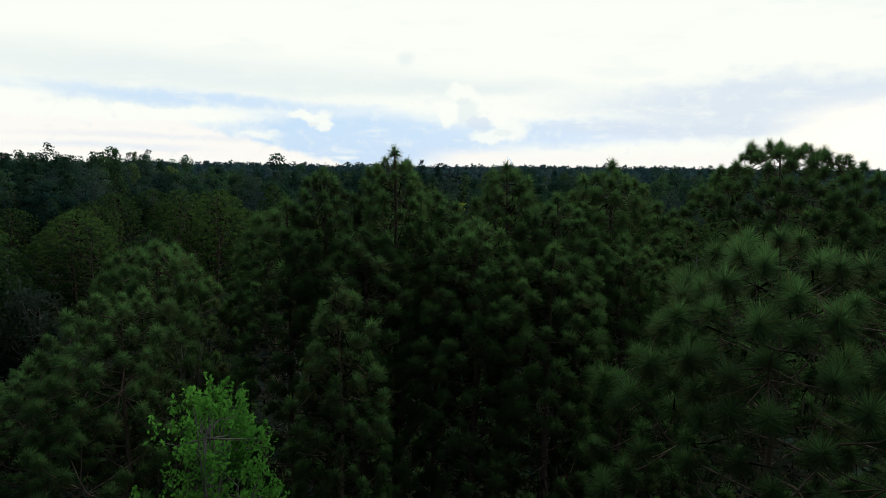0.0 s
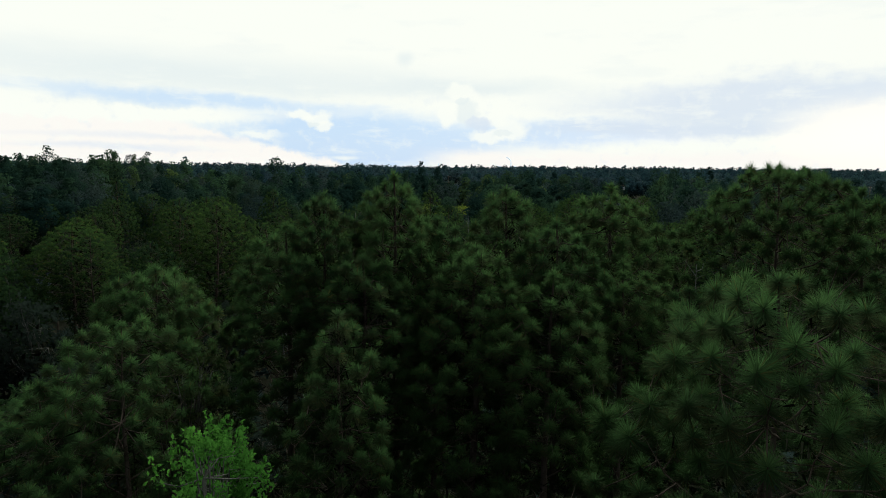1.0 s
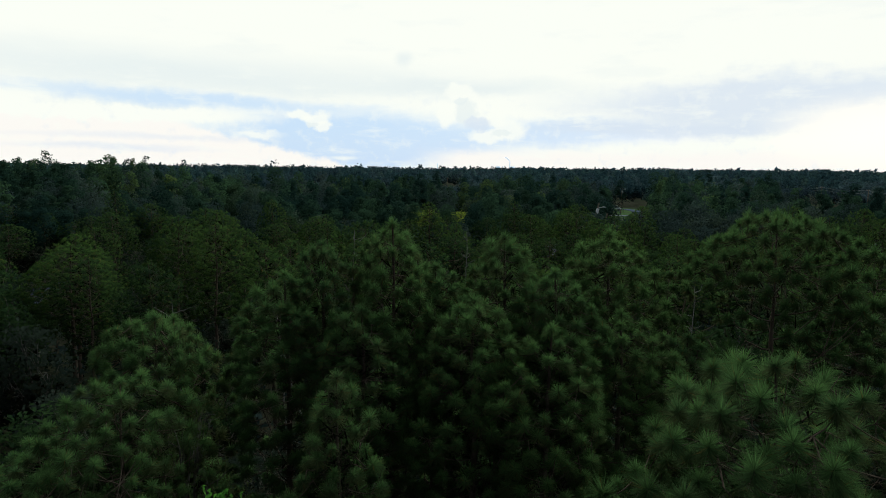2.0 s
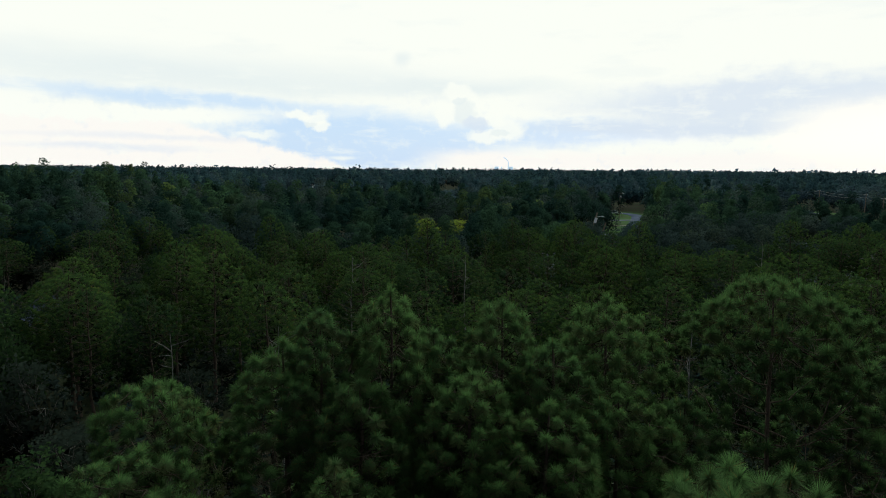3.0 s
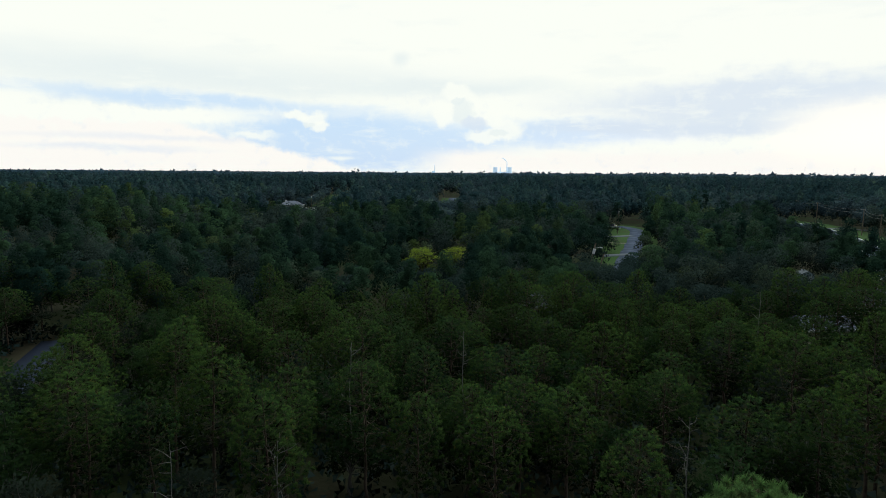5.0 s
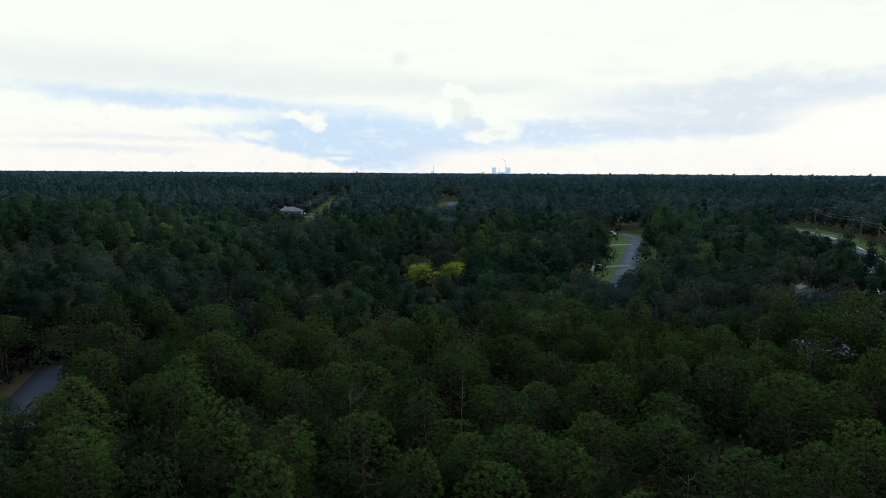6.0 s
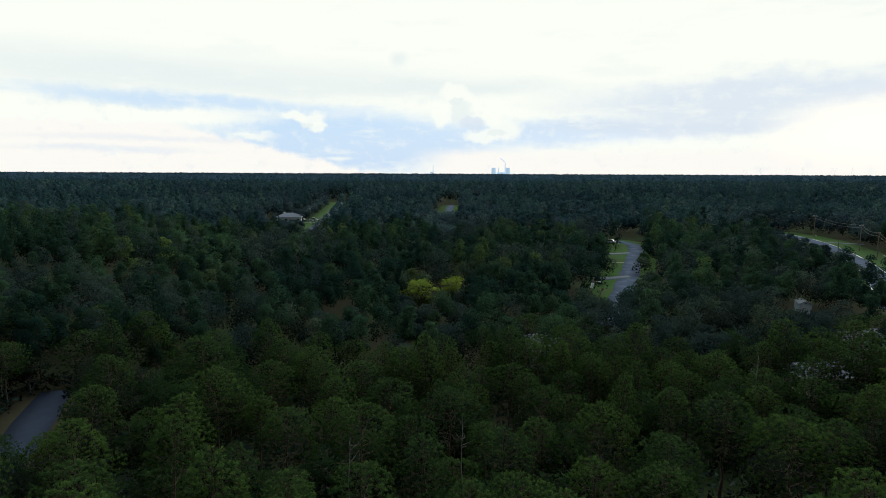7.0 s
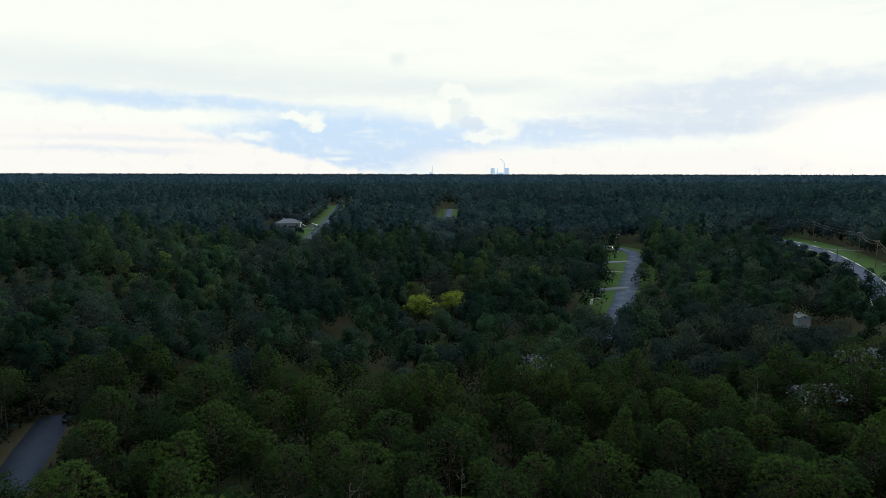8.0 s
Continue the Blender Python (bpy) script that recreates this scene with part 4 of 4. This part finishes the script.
house("house", -79.7, 320.0, 8, 12.5, 8.0, 2.8, 2.0, True, WHITE_WALL, GREY_ROOF, "white one-storey house with a grey hipped roof", "house", chimney=True)
house("house", 33.0, 230.0, 4, 9.0, 6.0, 2.7, 1.4, False, CREAM_WALL, GREY_ROOF, "cream cottage half hidden behind trees", "house")
house("house", 15.5, 84.0, 2, 9.5, 6.5, 2.7, 1.6, True, BLUE_WALL, DARK_ROOF, "pale blue house glimpsed between pines", "house")
house("house", 65.5, 84.5, -6, 12.5, 7.5, 2.9, 2.0, True, WHITE_WALL, DARK_ROOF, "dark-roofed house with white eaves under pines", "house", windows=4)
house("cottage", 48.0, 73.5, 6, 5.6, 4.6, 2.4, 1.2, False, CREAM_WALL, GREY_ROOF, "small cream outbuilding behind the pines", "outbuilding", windows=2)


def shed(x, y, turn):
    base = tagged(new("garden_shed"), "pale blue shed with a white roll-up door and gable roof", "shed")
    base.matrix_basis = pose(x, y, 0, 0, 0, turn)

    def gable(bm):
        w, d, h, top = 1.1, 1.5, 1.95, 2.5
        pts = [(-w, h), (-w, 0), (w, 0), (w, h), (0, top)]
        front = [bm.verts.new((px, -d, pz)) for px, pz in pts]
        back = [bm.verts.new((px, d, pz)) for px, pz in pts]
        bm.faces.new(front)
        bm.faces.new(back[::-1])
        for i in range(5):
            bm.faces.new((front[i], back[i], back[(i + 1) % 5], front[(i + 1) % 5]))

    part("wall", one(gable), BLUE_WALL, base)
    part("door", one(box, (0, -1.54, 0.9), (1.7, 0.06, 1.7), 0.01), WHITE_TRIM, base, "white roll-up door")
    part("vent", one(box, (0, -1.53, 2.12), (0.36, 0.05, 0.18)), DARK_ROOF, base)
    for side in (-1, 1):
        slab = part("roof", one(box, (0, 0, 0), (1.42, 3.3, 0.07), 0.01), SHED_ROOF, base, "pale grey sheet-metal roof")
        slab.matrix_basis = pose(side * 0.59, 0, 2.27, 0, side * 26.5, 0)


shed(72.3, 115.6, -14)


def car(x, y, turn, paint, label, pickup=False):
    base = tagged(new("pickup_truck" if pickup else "car"), label, "car", "parked cars")
    base.matrix_basis = pose(x, y, 0.05, 0, 0, turn)

    def hull(bm):
        side = [(-2.4, 0.45), (-2.42, 0.85), (-2.3, 1.0), (-0.95 if pickup else -1.6, 1.04), (0.95, 1.02), (2.2, 0.9), (2.42, 0.7), (2.4, 0.42)]
        a, b = [bm.verts.new((px, -0.9, pz)) for px, pz in side], [bm.verts.new((px, 0.9, pz)) for px, pz in side]
        bm.faces.new(a)
        bm.faces.new(b[::-1])
        for i in range(len(side)):
            bm.faces.new((a[i], b[i], b[(i + 1) % len(side)], a[(i + 1) % len(side)]))
        bmesh.ops.bevel(bm, geom=list(bm.edges), offset=0.05, segments=2, affect="EDGES")

    def cabin(bm):
        low, high = ((-0.95, 0.95), (-0.7, 0.4)) if pickup else ((-1.7, 0.95), (-1.1, 0.25))
        z0, z1 = 1.0, 1.62
        v = [bm.verts.new(p) for p in ((low[0], -0.82, z0), (low[1], -0.82, z0), (low[1], 0.82, z0), (low[0], 0.82, z0), (high[0], -0.66, z1), (high[1], -0.66, z1), (high[1], 0.66, z1), (high[0], 0.66, z1))]
        for f in ((3, 2, 1, 0), (4, 5, 6, 7), (0, 1, 5, 4), (1, 2, 6, 5), (2, 3, 7, 6), (3, 0, 4, 7)):
            bm.faces.new([v[i] for i in f])
        bmesh.ops.bevel(bm, geom=list(bm.edges), offset=0.04, segments=1, affect="EDGES")

    part("body", one(hull), paint, base)
    part("windows", one(cabin), GLASS, base, "dark glass cabin windows")
    part("roof", one(box, ((-0.15 if pickup else -0.42), 0, 1.63), ((1.1 if pickup else 1.35), 1.3, 0.05), 0.015), paint, base)
    for wx in (-1.5, 1.5):
        for wy in (-0.82, 0.82):
            tyre = part("wheel", one(rod, (wx, wy - 0.11, 0.34), (wx, wy + 0.11, 0.34), 0.34, 0.34, 16), RUBBER, base)
            part("rim", one(rod, (wx, wy - 0.12, 0.34), (wx, wy + 0.12, 0.34), 0.2, 0.2, 12), GREY_METAL, tyre)
    for wy in (-0.62, 0.62):
        part("headlight", one(box, (2.38, wy, 0.72), (0.08, 0.3, 0.14), 0.01), WHITE_TRIM, base)


car(-68.5, 327.5, 170, CAR_WHITE, "white pickup truck parked on a driveway", True)
car(-73.8, 323.0, 160, CAR_DARK, "dark car parked beside the house")
car(66.3, 227.5, 150, CAR_WHITE, "white car parked on the grass by the bend")


def utility_pole(x, y, height, turn, lamp=False, lean=(0, 0), arm=True, label="weathered wooden utility pole with a crossarm"):
    base = tagged(new("utility_pole"), label, "utility pole", "utility poles")
    base.matrix_basis = pose(x, y, 0, lean[0], lean[1], turn)
    part("pole", one(rod, (0, 0, -0.3), (0, 0, height), 0.17, 0.11, 10), POLE_WOOD, base)
    if arm:
        part("crossarm", one(box, (0, 0.14, height - 0.45), (2.2, 0.1, 0.12), 0.01), POLE_WOOD, base)
        for k in (-0.95, -0.35, 0.95):
            part("insulator", one(rod, (k, 0.14, height - 0.39), (k, 0.14, height - 0.17), 0.05, 0.03, 8), WHITE_TRIM, base)
    if lamp:
        bracket = part("bracket", one(rod, (0, 0, height - 0.9), (0.9, -0.3, height - 0.5), 0.03, 0.03, 6), GREY_METAL, base)
        part("lamp_head", one(box, (1.05, -0.34, height - 0.5), (0.5, 0.24, 0.14), 0.03), WHITE_TRIM, bracket, "pale street lamp head")
        part("transformer", one(rod, (0.0, -0.34, height - 1.9), (0.0, -0.34, height - 1.0), 0.24, 0.24, 12), WHITE_TRIM, base, "pale grey transformer can")
    return Vector((x, y, height - 0.2))


def cable(a, b, sag, radius=0.03):
    a, b = Vector(a), Vector(b)
    n = 13
    pts = [a.lerp(b, i / (n - 1)) - Vector((0, 0, 4 * sag * (i / (n - 1)) * (1 - i / (n - 1)))) for i in range(n)]
    v, f = tube(np.array(pts), np.full(n, radius), 5)
    tagged(new("power_cable", tri_mesh("power_cable", v, f, WIRE)), "thin dark overhead cable between poles", "cable", "power cables")


pole_c = utility_pole(62.6, 207.0, 9.2, 20, True)
pole_c2 = utility_pole(48.0, 216.0, 7.6, 40)
pole_a = utility_pole(-71.1, 331.0, 8.0, 5, True)
pole_b = utility_pole(3.2, 362.0, 10.5, 0)
cable(pole_c, pole_c2, 0.9)
left_1, left_2 = utility_pole(-149.8, 248.0, 7.6, 80), utility_pole(-151.6, 269.0, 7.6, 80)
left_3 = Vector((-128.0, 286.0, 7.0))
utility_pole(-128.0, 286.0, 7.2, 60)
for dz in (0.0, -0.9):
    cable(left_1 + Vector((0, 0, dz)), left_2 + Vector((0, 0, dz)), 0.8, 0.04)
    cable(left_2 + Vector((0, 0, dz)), left_3 + Vector((0, 0, dz)), 0.8, 0.04)
right_line = [utility_pole(177.0, 294.0, 8.5, 30), utility_pole(161.0, 252.0, 9.5, 25), utility_pole(149.0, 207.5, 9.5, 22), utility_pole(139.7, 186.6, 9.0, 20), utility_pole(118.0, 148.0, 9.0, 20)]
utility_pole(131.0, 192.3, 5.4, 0, arm=False, label="plain wooden post beside the road")
utility_pole(124.5, 175.2, 4.2, 0, arm=False, label="plain wooden post beside the road")
for a, b in zip(right_line[:-1], right_line[1:]):
    for dz in (0.0, -1.0):
        cable(a + Vector((0, 0, dz)), b + Vector((0, 0, dz)), 0.9, 0.03)
utility_pole(25.3, 104.0, 9.3, 0, True, (0, 14), False, "leaning wooden pole with a pale lamp")
utility_pole(26.6, 103.0, 7.6, 0, False, (0, 17), False, "short leaning wooden pole")


def mailbox(x, y, turn):
    base = tagged(new("mailbox"), "small white roadside mailbox on a post", "mailbox", "mailboxes")
    base.matrix_basis = pose(x, y, 0, 0, 0, turn)
    part("post", one(box, (0, 0, 0.55), (0.1, 0.1, 1.1), 0.01), POLE_WOOD, base)
    part("box", one(box, (0, 0, 1.22), (0.28, 0.55, 0.28), 0.06), WHITE_TRIM, base)


for x, y, turn in ((66.2, 216.0, 60), (160.0, 249.0, 20), (-66.5, 315.0, 0), (-65.5, 305.0, 0), (4.0, 372.0, 0), (142.5, 187.0, 20)):
    mailbox(x, y, turn)

lay("driveway", [(66.0, 200.5), (58.0, 198.0), (51.0, 196.0)], 3.4, 0.075, CONCRETE, "pale concrete driveway joining the road", "driveway")
lay("driveway", [(41.5, 151.5), (46.0, 153.0), (51.0, 155.0)], 3.6, 0.075, CONCRETE, "pale worn crossing patch on the road", "driveway")
lay("driveway", [(-60.5, 326.0), (-70.0, 327.5), (-76.0, 327.5)], 3.0, 0.06, CONCRETE, "pale concrete driveway beside the house", "driveway")
lay("driveway", [(-60.0, 315.0), (-72.0, 316.0)], 1.6, 0.06, CONCRETE, "pale concrete garden path", "driveway")
lay("driveway", [(3.5, 375.0), (-3.0, 376.0)], 3.0, 0.06, CONCRETE, "pale concrete driveway by the street", "driveway")
lay("driveway", [(11.0, 395.0), (20.0, 396.0)], 3.0, 0.06, CONCRETE, "pale concrete driveway by the street", "driveway")
lay("driveway", [(152.0, 234.5), (165.0, 227.0)], 2.6, 0.06, CONCRETE, "pale sandy driveway beside the highway", "driveway")
lay("sand_patch", [(49.0, 181.0), (55.0, 180.0), (58.5, 178.5)], 1.4, 0.05, SAND, "bare pale sand scraped in the grass", "sand")
lay("lawn", [(-74.0, 312.0), (-63.0, 311.0)], 9.0, 0.035, VERGE, "bright mown lawn before the house", "lawn")
lay("road_edge", [(x - 2.7, y + 1.3) for x, y in HIGHWAY], 0.15, 0.075, WHITE_TRIM, "white painted road edge line", "road marking")
lay("road_edge", [(x + 2.7, y - 1.3) for x, y in HIGHWAY], 0.15, 0.075, WHITE_TRIM, "white painted road edge line", "road marking")


def dead_tree(x, y, height, seed, turn=0, tilt=0):
    """A bare bleached trunk with broken limbs."""
    rnd = np.random.default_rng(seed)
    base = tagged(new("dead_tree"), "bare bleached dead tree with broken branches", "dead tree", "dead trees")
    base.matrix_basis = pose(x, y, 0, tilt, 0, turn)
    zs = np.linspace(0, height, 8)
    mid = np.stack([np.cumsum(rnd.normal(size=8)) * 0.07, np.cumsum(rnd.normal(size=8)) * 0.07, zs], 1)
    mid[0, :2] = 0
    hang("trunk", tri_mesh("dead_trunk", *tube(mid, 0.0065 * height * (1.05 - 0.85 * zs / height), 7), DEAD_WOOD, True), base)
    for k in range(9):
        z, a, ln = rnd.uniform(0.45, 0.97) * height, rnd.uniform(0, 6.28), rnd.uniform(0.3, 1.2)
        root = np.array([np.interp(z, zs, mid[:, 0]), np.interp(z, zs, mid[:, 1]), z])
        way = np.array([math.cos(a), math.sin(a), rnd.uniform(0.3, 1.0)])
        pts = np.array([root, root + way * ln * 0.5 + rnd.normal(size=3) * 0.08, root + way * ln])
        hang("branch", tri_mesh("dead_branch", *tube(pts, (0.020, 0.012, 0.005), 5), DEAD_WOOD, True), base)


for i, (x, y, h, tilt) in enumerate(((-8.1, 29.6, 8.6, 10), (-6.9, 29.4, 7.6, -14), (-6.0, 38.2, 10.4, 0), (2.0, 42.5, 9.9, 3), (13.9, 31.5, 8.3, 0), (-14.0, 31.0, 7.5, 6), (34.0, 62.0, 9.0, 0))):
    dead_tree(x, y, h, 90 + i, i * 70, tilt)

# ---------------------------------------------------------------- on the horizon


def lathe(rings, sides=32):
    """Corners and triangles of a turned shape from (radius, height) rings."""
    a = np.arange(sides) * 2 * np.pi / sides
    v = np.concatenate([np.stack([r * np.cos(a), r * np.sin(a), np.full(sides, z)], 1) for r, z in rings])
    i, j = np.meshgrid(np.arange(len(rings) - 1), np.arange(sides), indexing="ij")
    k = (j + 1) % sides
    p, q, r, s = i * sides + j, i * sides + k, (i + 1) * sides + j, (i + 1) * sides + k
    return v, np.concatenate([np.stack([p, q, s], -1).reshape(-1, 3), np.stack([p, s, r], -1).reshape(-1, 3)])


for x in (439.0, 551.0):
    tower = tagged(new("cooling_tower"), "pale hyperbolic concrete cooling tower beyond the woods", "cooling tower", "cooling towers")
    tower.matrix_basis = pose(x, 4700, 0)
    hang("shell", tri_mesh("tower_shell", *lathe([(21, 0), (19, 12), (17.2, 26), (16.4, 40), (16.6, 50), (17.2, 56), (16.2, 56), (15.6, 46)]), TOWER_CONCRETE, True), tower)
for x, h, r, name, label in ((478.0, 56, 3.2, "chimney_stack", "tall pale concrete chimney stack"), (530.0, 96, 3.4, "chimney_stack", "tall concrete chimney stack with a smoke plume"), (-38.0, 74, 2.6, "chimney_stack", "thin pale chimney stack far beyond the woods")):
    stack = tagged(new(name), label, "chimney", "chimney stacks")
    stack.matrix_basis = pose(x, 4700, 0)
    hang("shaft", tri_mesh("stack_shaft", *lathe([(r * 1.25, 0), (r, h * 0.6), (r * 0.85, h), (r * 0.6, h), (r * 0.6, h - 3)], 16), TOWER_CONCRETE, True), stack)
steam_rng = np.random.default_rng(5)
steam_line = np.array([(530 - 5.0 * k - 1.0 * k * k * 0.25 + steam_rng.normal() * 1.2, 4700, 97 + 6.5 * k * (1 - 0.03 * k)) for k in range(7)])
sv, sf = tube(steam_line, np.array([2.0, 3.2, 4.4, 5.5, 5.0, 4.5, 1.0]), 10)
sv = sv + steam_rng.normal(size=sv.shape) * 0.7
tagged(new("smoke_plume", tri_mesh("smoke_plume", sv, sf, STEAM, True)), "small white smoke plume drifting from the stack", "smoke plume")
plant_hall = tagged(new("power_station_hall"), "low pale power station building on the horizon", "building")
plant_hall.matrix_basis = pose(500, 4720, 0)
part("hall", one(box, (0, 0, 10), (70, 30, 20), 0.5), TOWER_CONCRETE, plant_hall)
part("hall", one(box, (-548, 0, 11), (26, 20, 22), 0.5), TOWER_CONCRETE, plant_hall)


def pylon(bearing, height, wide):
    """A transmission tower: tapering legs, braces and arms."""
    x, y = 4650 * math.sin(bearing), 4650 * math.cos(bearing)
    base = tagged(new("transmission_tower"), "pale steel lattice transmission tower on the horizon", "transmission tower", "transmission towers")
    base.matrix_basis = pose(x, y, 0, 0, 0, -math.degrees(bearing))
    for sx in (-1, 1):
        if wide:
            part("leg", one(rod, (sx * 3, 0, 0), (sx * 14, 0, height), 0.8, 0.6, 5), TOWER_STEEL, base)
        else:
            part("leg", one(rod, (sx * 6, 0, 0), (sx * 1.0, 0, height), 0.9, 0.7, 5), TOWER_STEEL, base)
    for k in range(4):
        f = 0.35 + 0.18 * k
        half = (3 + 11 * f) if wide else 6 - 5 * f
        part("brace", one(rod, (-half, 0, height * f), (half, 0, height * (f + 0.12)), 0.4, 0.4, 4), TOWER_STEEL, base)
    for f, span in (((1.0, 22),) if wide else ((0.97, 7), (0.84, 9), (0.72, 8))):
        part("arm", one(rod, (-span, 0, height * f), (span, 0, height * f), 0.6, 0.6, 4), TOWER_STEEL, base)


for bearing, height, wide in ((0.478, 44, True), (0.497, 58, False), (0.532, 58, True), (0.551, 66, False), (0.588, 56, True), (0.610, 62, False)):
    pylon(bearing, height, wide)
